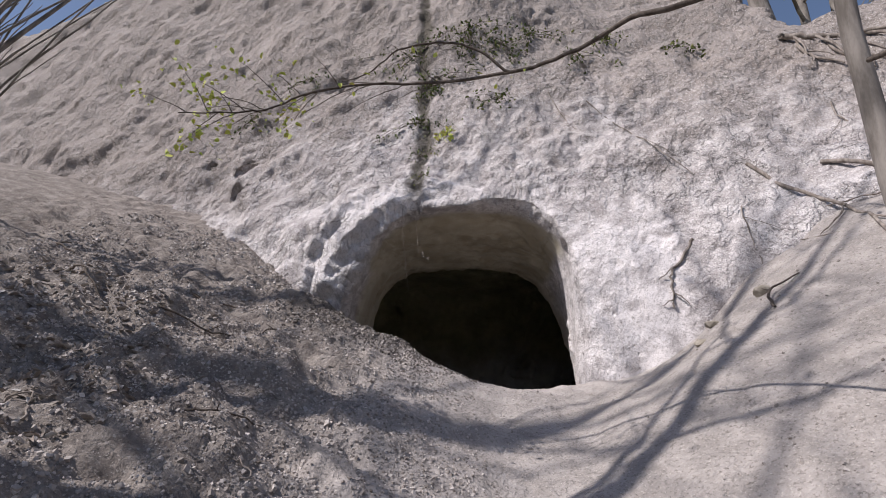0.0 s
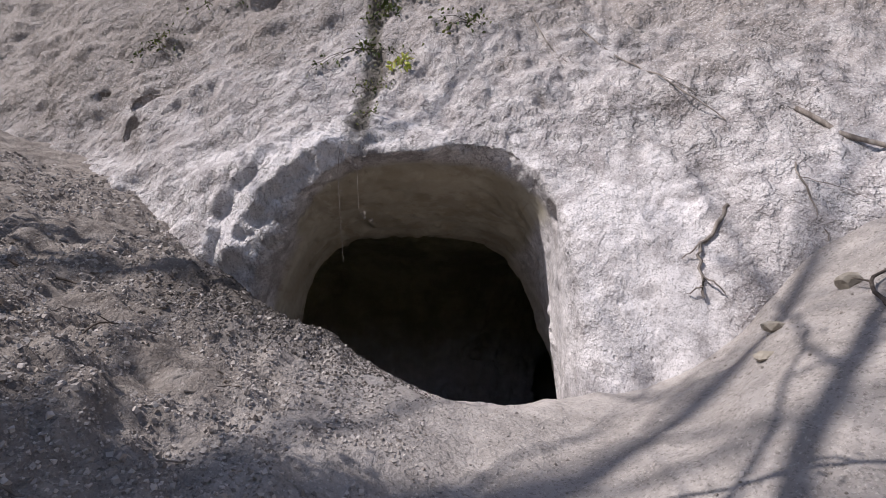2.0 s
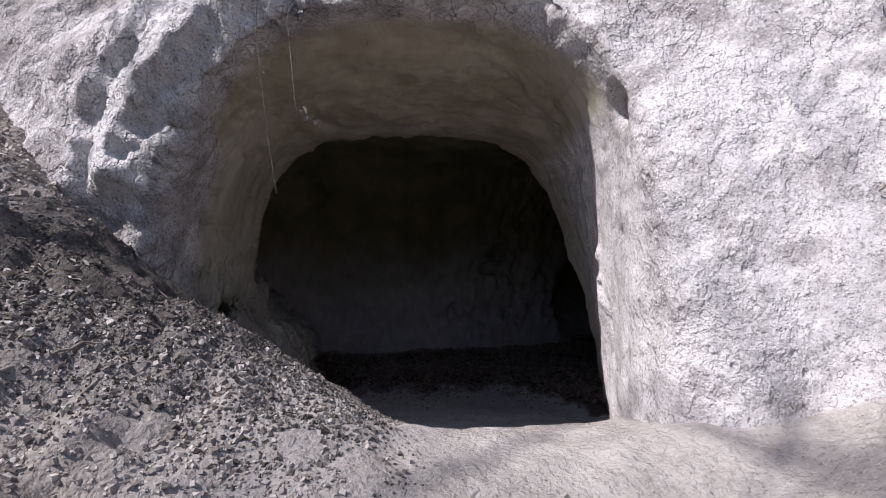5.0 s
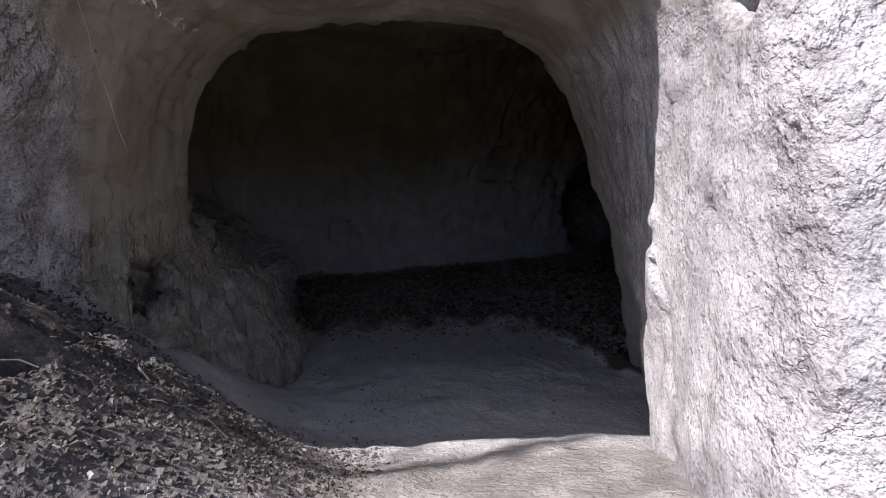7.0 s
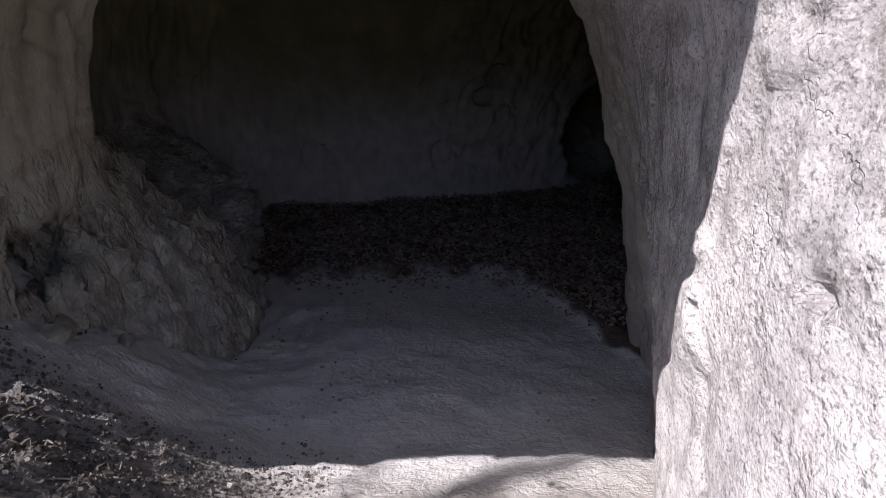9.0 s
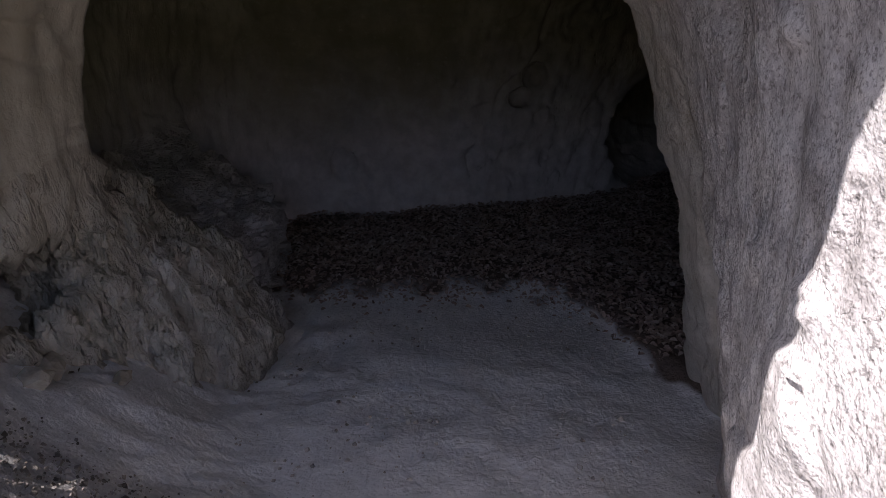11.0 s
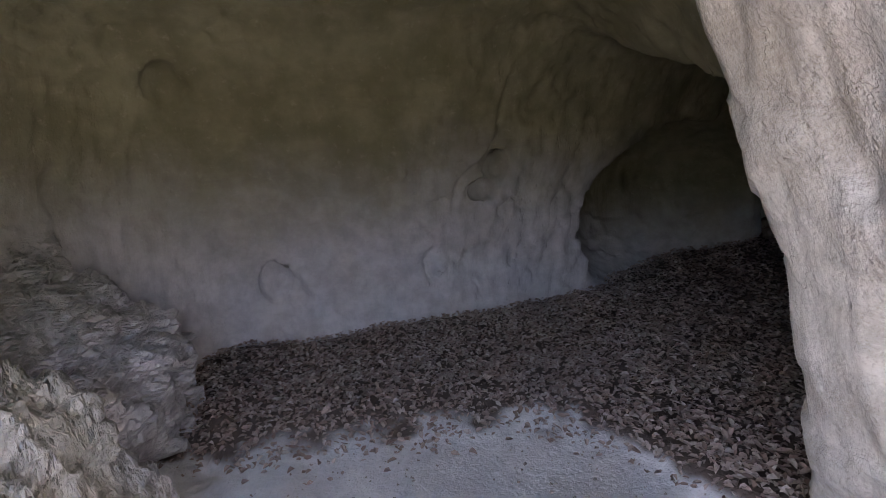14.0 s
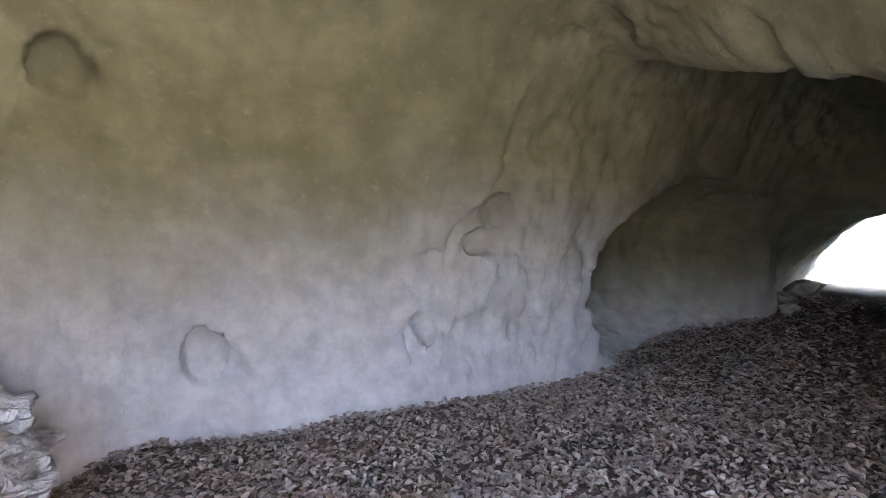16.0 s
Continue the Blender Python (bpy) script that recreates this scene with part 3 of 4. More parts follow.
# ---- helpers for things ----
def on_ground(x, y):
    hit, place, _, _ = ground.ray_cast((x, y, 30.0), (0, 0, -1))
    return place if hit else Vector((x, y, 0))


def on_face(x, z, off=0.0):
    """The outer skin, rock or earth, met from the front at x and z."""
    best = None
    for ob in (cliff, ground):
        hit, place, normal, _ = ob.ray_cast((x, -1.0, z), (0, 1, 0))
        if hit and (best is None or place.y < best[0].y):
            best = (place, normal)
    place, normal = best
    return place + normal * off


def tube(path, radii, sides=7):
    """A tapering tube along a path, as points and quads; the ends are closed by small rings."""
    path = [Vector(p) for p in path]
    pts, faces = [], []
    up = Vector((0.3, 0.2, 1.0))
    for i, p in enumerate(path):
        way = (path[min(i + 1, len(path) - 1)] - path[max(i - 1, 0)]).normalized()
        a = way.cross(up)
        a = a.normalized() if a.length > 1e-3 else way.orthogonal().normalized()
        b = way.cross(a)
        for s in range(sides):
            w = 2 * math.pi * s / sides
            pts.append(p + (a * math.cos(w) + b * math.sin(w)) * radii[i])
    for i in range(len(path) - 1):
        for s in range(sides):
            t = (s + 1) % sides
            faces.append((i * sides + s, i * sides + t, (i + 1) * sides + t, (i + 1) * sides + s))
    return np.array([tuple(p) for p in pts]), np.array(faces)


def join(pieces):
    pts, faces, n = [], [], 0
    for p, f in pieces:
        pts.append(p)
        faces.append(f + n)
        n += len(p)
    return np.concatenate(pts), np.concatenate(faces)


def bend(points, count, wobble, rng):
    """A smooth, slightly crooked line through a few points."""
    points = [Vector(p) for p in points]
    out = []
    for i in range(len(points) - 1):
        p0, p1, p2, p3 = points[max(i - 1, 0)], points[i], points[i + 1], points[min(i + 2, len(points) - 1)]
        for k in range(count):
            t = k / count
            q = 0.5 * ((2 * p1) + (p2 - p0) * t + (2 * p0 - 5 * p1 + 4 * p2 - p3) * t * t + (3 * p1 - p0 - 3 * p2 + p3) * t ** 3)
            out.append(q + Vector((rng.gauss(0, wobble), rng.gauss(0, wobble), rng.gauss(0, wobble))))
    return out + [points[-1]]


def taper(n, a, b):
    return [a + (b - a) * i / (n - 1) for i in range(n)]


def leaf_blades(at, size, tilt, rng, droop=0.25, slim=0.6):
    """Oval leaves folded along the midrib, one at each point of at (n, 3): points and quads."""
    n = len(at)
    shape = np.array([(-0.5, 0, 0), (-0.15, 0.5, 0.1), (0.3, 0.36, 0.06), (0.6, 0, -0.12), (0.3, -0.36, 0.06), (-0.15, -0.5, 0.1)])
    shape = shape * np.array([1, slim, 1])
    a, t, r = rng.uniform(0, 2 * np.pi, n), rng.normal(0, tilt, n), rng.normal(0, tilt, n)
    s = size * rng.uniform(0.6, 1.3, n)
    p = np.repeat(shape[None], n, 0) * s[:, None, None]
    p[:, :, 2] += -droop * (p[:, :, 0] ** 2) / s[:, None] * rng.uniform(-1, 1.6, n)[:, None] + np.abs(p[:, :, 1]) * rng.uniform(-0.3, 0.7, n)[:, None]
    c, d = np.cos(t)[:, None], np.sin(t)[:, None]
    y, z = p[:, :, 1] * c - p[:, :, 2] * d, p[:, :, 1] * d + p[:, :, 2] * c
    c, d = np.cos(r)[:, None], np.sin(r)[:, None]
    x, z = p[:, :, 0] * c + z * d, -p[:, :, 0] * d + z * c
    c, d = np.cos(a)[:, None], np.sin(a)[:, None]
    out = np.stack([x * c - y * d, x * d + y * c, z], 2) + at[:, None, :]
    base = (np.arange(n) * 6)[:, None]
    quads = np.concatenate([base + np.array([0, 1, 2, 3]), base + np.array([0, 3, 4, 5])])
    return out.reshape(-1, 3), quads


def pebbles(at, size, rng):
    """Lumps with eight corners, knocked out of shape and turned any way."""
    n = len(at)
    cube = np.array([(x, y, z) for x in (-1, 1) for y in (-1, 1) for z in (-1, 1)], float) * 0.5
    p = cube[None] * (1 + rng.normal(0, 0.25, (n, 8, 3))) * (size * np.exp(np.minimum(rng.normal(0, 0.5, n), 1.0)))[:, None, None]
    for u, v in ((0, 1), (1, 2), (0, 2)):
        a = rng.uniform(0, 2 * np.pi, n)
        c, d = np.cos(a)[:, None], np.sin(a)[:, None]
        p[:, :, u], p[:, :, v] = p[:, :, u] * c - p[:, :, v] * d, p[:, :, u] * d + p[:, :, v] * c
    faces = np.array([(0, 1, 3, 2), (4, 6, 7, 5), (0, 4, 5, 1), (2, 3, 7, 6), (0, 2, 6, 4), (1, 5, 7, 3)])
    return (p + at[:, None, :]).reshape(-1, 3), ((np.arange(n) * 8)[:, None, None] + faces[None]).reshape(-1, 4)


def part(name, data, material, parent, label="", smooth=True):
    ob = new(name, mesh_of(name, *data, material, smooth))
    ob.parent = parent
    return tagged(ob, label)


def thing(name, place, label, category, group=""):
    ob = new(name)
    ob.location = place
    bpy.context.view_layer.update()
    return tagged(ob, label, category, group)


def local(data, place):
    return data[0] - np.array(tuple(place)), data[1]


# ---- materials of the things ----
def bark_material(name, a, b, scale=1.0):
    k = Mat(name)
    n = k.noise(9.0 * scale, 6, 0.65, k.scaled(1, 1, 0.25))
    return k.done(k.mix(k.ramp(n, 0.35, 0.65), a, b), 0.9, n, 0.02, 0.7)


def leaf_material(name, colors, rough=0.75, through=0.0):
    k = Mat(name)
    per = k.geo.outputs["Random Per Island"]
    color = k.mix(per, colors[0], colors[1])
    color = k.mix(k.ramp(k.math("FRACT", k.math("MULTIPLY", per, 7.31)), 0.6, 0.95), color, colors[2])
    color = k.mix(k.ramp(k.noise(60.0, 4), 0.45, 0.75, 0, 0.5), color, tuple(v * 0.55 for v in colors[0]))
    if through:
        k.b.inputs["Transmission Weight"].default_value = 0.0
        k.b.inputs["Subsurface Weight"].default_value = through
        k.b.inputs["Subsurface Radius"].default_value = (0.01, 0.02, 0.005)
    return k.done(color, rough)


BARK = bark_material("grey_bark", (0.13, 0.115, 0.10), (0.27, 0.245, 0.22))
ROOT = bark_material("weathered_root", (0.16, 0.135, 0.115), (0.34, 0.30, 0.265), 2.0)
TWIG = bark_material("dark_twig", (0.07, 0.055, 0.045), (0.15, 0.125, 0.105), 3.0)
DRY_LEAF = leaf_material("dry_leaf", ((0.30, 0.215, 0.18), (0.44, 0.35, 0.30), (0.54, 0.46, 0.41)))
PALE_LEAF = leaf_material("bleached_leaf", ((0.20, 0.165, 0.14), (0.36, 0.32, 0.28), (0.55, 0.52, 0.48)))
FRESH_LEAF = leaf_material("spring_leaf", ((0.46, 0.54, 0.09), (0.62, 0.66, 0.16), (0.70, 0.68, 0.25)), 0.5, 0.4)
DARK_LEAF = leaf_material("rotten_leaf", ((0.06, 0.05, 0.042), (0.13, 0.11, 0.09), (0.22, 0.19, 0.165)))
IVY_LEAF = leaf_material("ivy_leaf", ((0.05, 0.08, 0.02), (0.12, 0.15, 0.04), (0.22, 0.24, 0.07)), 0.5, 0.15)


def crumb_material(name="crumbs", a=(0.20, 0.175, 0.155), b=(0.56, 0.515, 0.48)):
    k = Mat(name)
    per = k.geo.outputs["Random Per Island"]
    return k.done(k.mix(per, a, b), 0.95, k.noise(60, 5), 0.01)


CRUMB = crumb_material()
DARK_CRUMB = crumb_material("dark_crumbs", (0.06, 0.052, 0.045), (0.24, 0.215, 0.195))
RNG = np.random.default_rng(5)


def ground_z(x, y):
    out = np.empty(len(x))
    for i in range(len(x)):
        hit, place, _, _ = ground.ray_cast((x[i], y[i], 30.0), (0, 0, -1))
        out[i] = place.z
    return out


# ---- in the chamber: the drift of leaves ----
def leaf_drift():
    n = 56000
    x, y = RNG.uniform(-1.5, 6.8, n), RNG.uniform(7.9, 13.6, n)
    near = np.clip(1.3 - 0.18 * np.maximum(x - 1.5, 0), 0.35, 1.0)
    keep = (leaf_cover(x, y + RNG.normal(0, 0.16, n)) > 0.22) & (y < 11.8 + 0.32 * np.maximum(x - 1.4, 0)) & (RNG.uniform(0, 1, n) < near)
    x, y = x[keep], y[keep]
    z = ground_z(x, y) + RNG.uniform(0.0, 0.05, len(x)) * leaf_cover(x, y) + 0.008
    pts, quads = leaf_blades(np.stack([x, y, z], 1), 0.048, 0.30, RNG)
    return tagged(new("leaf_litter", mesh_of("leaf_litter", pts, quads, DRY_LEAF)), "deep drift of dry brown beech leaves along the cave wall", "leaf litter", kind="stuff")


def strewn(name, label, count, box, size, material, slim=0.55, tilt=0.5, thin=None):
    x, y = RNG.uniform(box[0], box[1], count), RNG.uniform(box[2], box[3], count)
    p = np.stack([x, y, np.zeros(count)], 1)
    keep = fbm(p, 0.6, 3, 0.6, 23.0) > (-0.1 if thin is None else thin)
    x, y = x[keep], y[keep]
    z = ground_z(x, y) + size * 0.22
    pts, quads = leaf_blades(np.stack([x, y, z], 1), size, tilt, RNG, slim=slim)
    return tagged(new(name, mesh_of(name, pts, quads, material)), label, "leaf litter", kind="stuff")


def crumbs(name, label, count, box, size, thin=-0.3, material=CRUMB):
    x, y = RNG.uniform(box[0], box[1], count), RNG.uniform(box[2], box[3], count)
    keep = fbm(np.stack([x, y, np.zeros(count)], 1), 0.5, 3, 0.6, 43.0) > thin
    rim = np.minimum(np.minimum(x - box[0], box[1] - x), np.minimum(y - box[2], box[3] - y))
    keep &= RNG.uniform(0, 1, count) < ramp(rim, 0.0, 0.5)
    x, y = x[keep], y[keep]
    pts, quads = pebbles(np.stack([x, y, ground_z(x, y) + size * 0.15], 1), size, RNG)
    return tagged(new(name, mesh_of(name, pts, quads, material, False)), label, "earth crumbs", kind="stuff")


leaf_drift()
strewn("fallen_leaves", "bleached dead leaves strewn over the earth mound", 3600, (-4.0, -0.9, 1.0, 4.2), 0.045, PALE_LEAF, thin=0.1)
strewn("bank_leaves", "scattered grey dead leaves and bark chips on the bank", 1500, (-4.6, -0.8, 3.6, 5.2), 0.04, PALE_LEAF, 0.4, 0.5, 0.0)
strewn("leaf_scraps", "dark leaf scraps and bark on the sill mound", 1700, (-1.5, 0.2, 5.9, 7.7), 0.04, DARK_LEAF, 0.3, 0.4, 0.1)
crumbs("mound_crumbs", "loose grey earth crumbs on the mound beside the path", 46000, (-3.4, 0.3, 1.1, 5.2), 0.007, -0.7)
crumbs("bank_crumbs", "grey earth crumbs on the bank under the cliff", 9000, (-4.6, -1.4, 4.7, 7.4), 0.012, -0.5)
crumbs("sill_crumbs", "dark loose crumbs beside the sill", 26000, (-1.7, 0.35, 4.3, 6.7), 0.0065, -0.7, DARK_CRUMB)
crumbs("path_crumbs", "small grit and pebbles on the trodden slope", 2600, (-0.2, 3.2, 1.0, 5.2), 0.006, 0.0)
crumbs("cave_grit", "fine grit on the pale cave floor", 1500, (-0.8, 2.2, 5.9, 9.3), 0.008, -0.1)


# ---- outside: roots, branch, trees ----
def root(points, thick, side=(), label="bare grey root hanging down the eroded bank", group="exposed roots"):
    rng = random.Random(len(points) * 31 + int(abs(points[0][0]) * 100))
    way = [on_face(x, z, thick * 0.9) for x, z in points]
    base = way[0].copy()
    ob = thing("exposed_root", base, label, "root", group)
    thick *= 0.72
    line = bend(way, 4, 0.008, rng)
    part("main_root", local(tube(line, taper(len(line), thick, thick * 0.55)), base), ROOT, ob)
    for a, b in side:
        start = line[int(a * (len(line) - 1))]
        twig = [start, (start + on_face(b[0], b[1], 0.02)) / 2 + Vector((0, -0.03, 0)), on_face(b[0], b[1], 0.015)]
        twig = bend(twig, 4, 0.006, rng)
        part("side_root", local(tube(twig, taper(len(twig), thick * 0.5, thick * 0.2), 5), base), ROOT, ob)
    return ob


root([(3.05, 3.75), (3.15, 3.35), (3.28, 2.98), (3.15, 2.72), (2.92, 2.42)], 0.028, [(0.5, (3.0, 2.75)), (0.7, (3.25, 2.6))])
root([(3.50, 3.62), (3.72, 3.42), (3.78, 3.2), (3.45, 2.9), (3.15, 2.6), (2.88, 2.38)], 0.030, [(0.4, (3.9, 3.1)), (0.45, (3.2, 3.05)), (0.75, (2.95, 2.75))], "forked pale root looping across the bank")
root([(3.95, 2.98), (3.7, 2.82), (3.45, 2.66)], 0.045, [(0.5, (3.5, 2.5))], "thick broken root jutting from the bank")
root([(2.35, 2.95), (2.22, 2.75), (2.10, 2.6), (2.08, 2.42), (2.06, 2.27)], 0.022, [(0.45, (2.0, 2.55)), (0.8, (2.18, 2.28)), (0.9, (1.98, 2.3))], "split grey root end at the foot of the cliff")
root([(1.9, 5.3), (2.15, 4.7), (2.3, 4.2), (2.55, 3.7)], 0.012, [(0.6, (2.5, 4.0))], "thin root trailing down the rock face")
root([(1.45, 5.6), (1.6, 5.0), (1.75, 4.6)], 0.011, [], "thin root trailing down the rock face")
root([(2.75, 3.2), (2.7, 2.9), (2.72, 2.6)], 0.010, [(0.3, (2.9, 2.85))], "thin root trailing down the rock face")


# gnarled roots washed bare at the top of the bank
root([(4.35, 6.0), (4.55, 5.9), (4.8, 5.75), (5.2, 5.6)], 0.06, [(0.3, (4.4, 5.5)), (0.5, (4.7, 5.3)), (0.7, (5.0, 5.2))], "gnarled dark root log at the top of the bank")
root([(4.5, 5.85), (4.42, 5.6), (4.48, 5.4), (4.6, 5.2)], 0.035, [(0.4, (4.62, 5.4)), (0.6, (4.3, 5.25))], "pale twisted root washed out of the bank")
root([(4.75, 5.8), (4.68, 5.5), (4.85, 5.25), (4.8, 5.05)], 0.04, [(0.5, (5.0, 5.1)), (0.6, (4.6, 5.1))], "pale twisted root washed out of the bank")
root([(5.0, 5.7), (5.1, 5.45), (4.95, 5.2)], 0.03, [(0.5, (5.2, 5.2))], "pale twisted root washed out of the bank")
root([(4.2, 4.6), (4.0, 4.2), (4.1, 3.8)], 0.016, [(0.5, (3.8, 4.0))], "thin root trailing down the rock face")


def sun_tree(place, height, thick, seed, lean=(0.0, 0.0), label="tall bare spring tree with thin grey trunk", limbs=16, name="tree", leaves=260, foot=None):
    """A tapered trunk, limbs that fork, and a thin crown of young leaves."""
    rng = random.Random(seed)
    base = on_ground(*place) - Vector((0, 0, 0.15)) if foot is None else Vector((*place, foot))
    ob = thing(name, base, label, "tree", "trees on the slope")
    top = Vector((lean[0], lean[1], height))
    trunk = bend([Vector((0, 0, 0)), top * 0.33 + Vector((rng.gauss(0, .12), rng.gauss(0, .12), 0)), top * 0.66 + Vector((rng.gauss(0, .2), rng.gauss(0, .2), 0)), top], 6, 0.012, rng)
    radii = [thick * (1 - 0.85 * i / (len(trunk) - 1)) for i in range(len(trunk))]
    radii[0] *= 1.35
    part("trunk", tube(trunk, radii, 10), BARK, ob)
    tips = []
    for k in range(limbs):
        pieces = []
        t = 0.34 + 0.64 * (k + rng.random()) / limbs
        i = min(int(t * (len(trunk) - 1)), len(trunk) - 2)
        a = rng.uniform(0, 2 * math.pi)
        long = height * rng.uniform(0.14, 0.30) * (1.25 - 0.7 * t)
        way = Vector((math.cos(a), math.sin(a), rng.uniform(0.35, 1.1))).normalized()
        s = trunk[i]
        limb = bend([s, s + way * long * 0.5 + Vector((0, 0, rng.uniform(-.1, .25))), s + way * long + Vector((0, 0, rng.uniform(0, .5)))], 5, 0.02, rng)
        r0 = radii[i] * 0.5
        pieces.append(tube(limb, taper(len(limb), r0, 0.008), 6))
        for _ in range(5):
            j = rng.randrange(3, len(limb))
            w = (way + Vector((rng.gauss(0, .6), rng.gauss(0, .6), rng.gauss(0.2, .4)))).normalized()
            e = limb[j] + w * long * rng.uniform(0.2, 0.5)
            twig = bend([limb[j], (limb[j] + e) / 2, e], 3, 0.02, rng)
            pieces.append(tube(twig, taper(len(twig), r0 * 0.3, 0.004), 4))
            tips += [tuple(limb[j].lerp(e, rng.random()) + Vector((rng.gauss(0, .1), rng.gauss(0, .1), rng.gauss(0, .1)))) for _ in range(4)]
        part("limb", join(pieces), BARK, ob)
    if leaves:
        tips = np.array(tips)[:leaves]
        part("crown", leaf_blades(tips, 0.06, 0.7, RNG), FRESH_LEAF, ob, "sparse young yellow-green leaves")
    return ob


# the trees up the slope that shade the bank, and the stem beside the path
for seed, (place, height, thick, lean) in enumerate((((-6.6, 0.2), 13, 0.13, (0.5, 0.6)), ((-8.2, 0.5), 15, 0.17, (0.8, -0.4)), ((-7.4, -1.6), 14, 0.12, (-0.4, 0.8)), ((-9.6, 2.2), 15, 0.15, (1.2, 0.3)), ((-5.6, -2.4), 12, 0.10, (0.2, 0.9)), ((-10.5, -0.8), 16, 0.16, (0.2, 0.2)), ((-3.1, 0.9), 11, 0.11, (0.1, 0.4)))):
    sun_tree(place, height, thick, seed + 3, lean, limbs=9, leaves=90)
sun_tree((2.26, 2.3), 7.5, 0.075, 21, (0.02, 0.0), "slim grey tree stem standing on the bank beside the path", 7, "tree", 60)

for seed, (place, height, thick, foot) in enumerate((((4.9, 6.2), 6.5, 0.16, 5.7), ((5.6, 7.2), 8.0, 0.10, 5.8), ((6.6, 7.0), 7.0, 0.12, 5.8), ((7.6, 9.0), 9.0, 0.14, 5.8))):
    sun_tree(place, height, thick, seed + 40, (0.3, 0.2), "grey tree rooted at the top of the bank", 12, "tree", 420, foot)


def leafy_branch():
    rng = random.Random(8)
    line = [(1.75, 0.95, 2.95), (0.888, 1.6, 3.046), (0.718, 1.8, 3.126), (0.534, 2.2, 3.223), (0.263, 2.43, 3.267), (-0.145, 2.6, 3.308), (-0.633, 2.75, 3.382), (-0.948, 2.8, 3.35), (-1.245, 2.85, 3.255)]
    line = [(2.26, 2.3, 3.3), (2.25, 1.4, 3.05)] + line + [(-1.48, 2.9, 3.26), (-1.85, 2.95, 3.28)]
    base = Vector(line[0])
    ob = thing("leafy_branch", base, "long thin dark branch with young yellow-green leaves reaching over the path", "branch")
    main = bend(line, 5, 0.003, rng)
    part("main_branch", local(tube(main, taper(len(main), 0.016, 0.004), 7), base), TWIG, ob)
    fork = bend([(0.263, 2.43, 3.267), (0.088, 2.45, 3.428), (-0.145, 2.5, 3.514), (-0.386, 2.55, 3.489), (-0.559, 2.6, 3.364), (-0.72, 2.62, 3.32)], 5, 0.003, rng)
    part("side_twig", local(tube(fork, taper(len(fork), 0.009, 0.003), 6), base), TWIG, ob)
    tips = []
    for k in range(22):
        s = main[int(len(main) * (0.55 + 0.44 * k / 22))]
        e = s + Vector((rng.uniform(-0.45, -0.1), rng.uniform(-0.1, 0.15), rng.uniform(-0.22, 0.30)))
        twig = bend([s, s.lerp(e, 0.5) + Vector((0, 0, 0.02)), e], 3, 0.003, rng)
        part("side_twig", local(tube(twig, taper(len(twig), 0.004, 0.0016), 4), base), TWIG, ob)
        if k > 7:
            tips += [e + Vector((rng.gauss(0, .06), rng.gauss(0, .06), rng.gauss(0, .06) - 0.02)) for _ in range(rng.randrange(9, 16))]
    for k in range(10):
        s = fork[rng.randrange(len(fork))]
        tips += [s + Vector((rng.gauss(0, .05), rng.gauss(0, .04), rng.gauss(-0.03, .04)))]
    for p in tips:
        part("leaf", local(leaf_blades(np.array([tuple(p)]), 0.036, 0.8, RNG, 0.5, 0.7), base), FRESH_LEAF, ob)
    return ob


leafy_branch()


def sapling_clump():
    rng = random.Random(17)
    for k in range(16):
        foot = on_ground(-5.9 + rng.gauss(0, .3), 4.5 + rng.gauss(0, .3))
        ob = thing("sapling", foot, "thin pale hazel rod leaning out over the slope", "sapling", "hazel clump")
        tip = Vector((-4.05 + rng.gauss(0, .45), 4.6 + rng.gauss(0, .3), 6.4 + rng.gauss(0, .3))) - foot
        line = bend([Vector((0, 0, -0.1)), tip * 0.5 + Vector((rng.gauss(0, .05), 0, rng.gauss(0, .05))), tip], 6, 0.006, rng)
        part("stem", tube(line, taper(len(line), rng.choice((0.012, 0.016, 0.022, 0.05)), 0.007), 6), BARK, ob)
        s = line[len(line) // 2]
        e = s + Vector((rng.uniform(0.1, 0.5), rng.uniform(-0.2, 0.2), rng.uniform(0.4, 0.8)))
        twig = bend([s, s.lerp(e, 0.5), e], 4, 0.005, rng)
        part("side_twig", tube(twig, taper(len(twig), 0.008, 0.003), 5), BARK, ob)


sapling_clump()


def rock_plant(x, z, reach, count, size, label, group="plants on the cliff"):
    """Trailing stems with small leaves, rooted in a crack of the face."""
    rng = random.Random(int(x * 100 + z * 1000))
    foot = on_face(x, z, 0.0)
    ob = thing("cliff_plant", foot, label, "plant", group)
    at = []
    for k in range(count):
        a, b = x + rng.gauss(0, reach * 0.6), z - rng.uniform(-0.3, 1.0) * reach
        line = bend([foot, on_face((x + a) / 2, (z + b) / 2, 0.06), on_face(a, b, 0.03)], 4, 0.012, rng)
        part("stem", local(tube(line, taper(len(line), 0.006, 0.002), 4), foot), TWIG, ob)
        at += [tuple(line[rng.randrange(2, len(line))] - foot + Vector((rng.gauss(0, .05), rng.gauss(-0.03, .02), rng.gauss(0, .05)))) for _ in range(12)]
    part("leaves", leaf_blades(np.array(at), size, 0.8, RNG), IVY_LEAF if size < 0.06 else FRESH_LEAF, ob)
    return ob


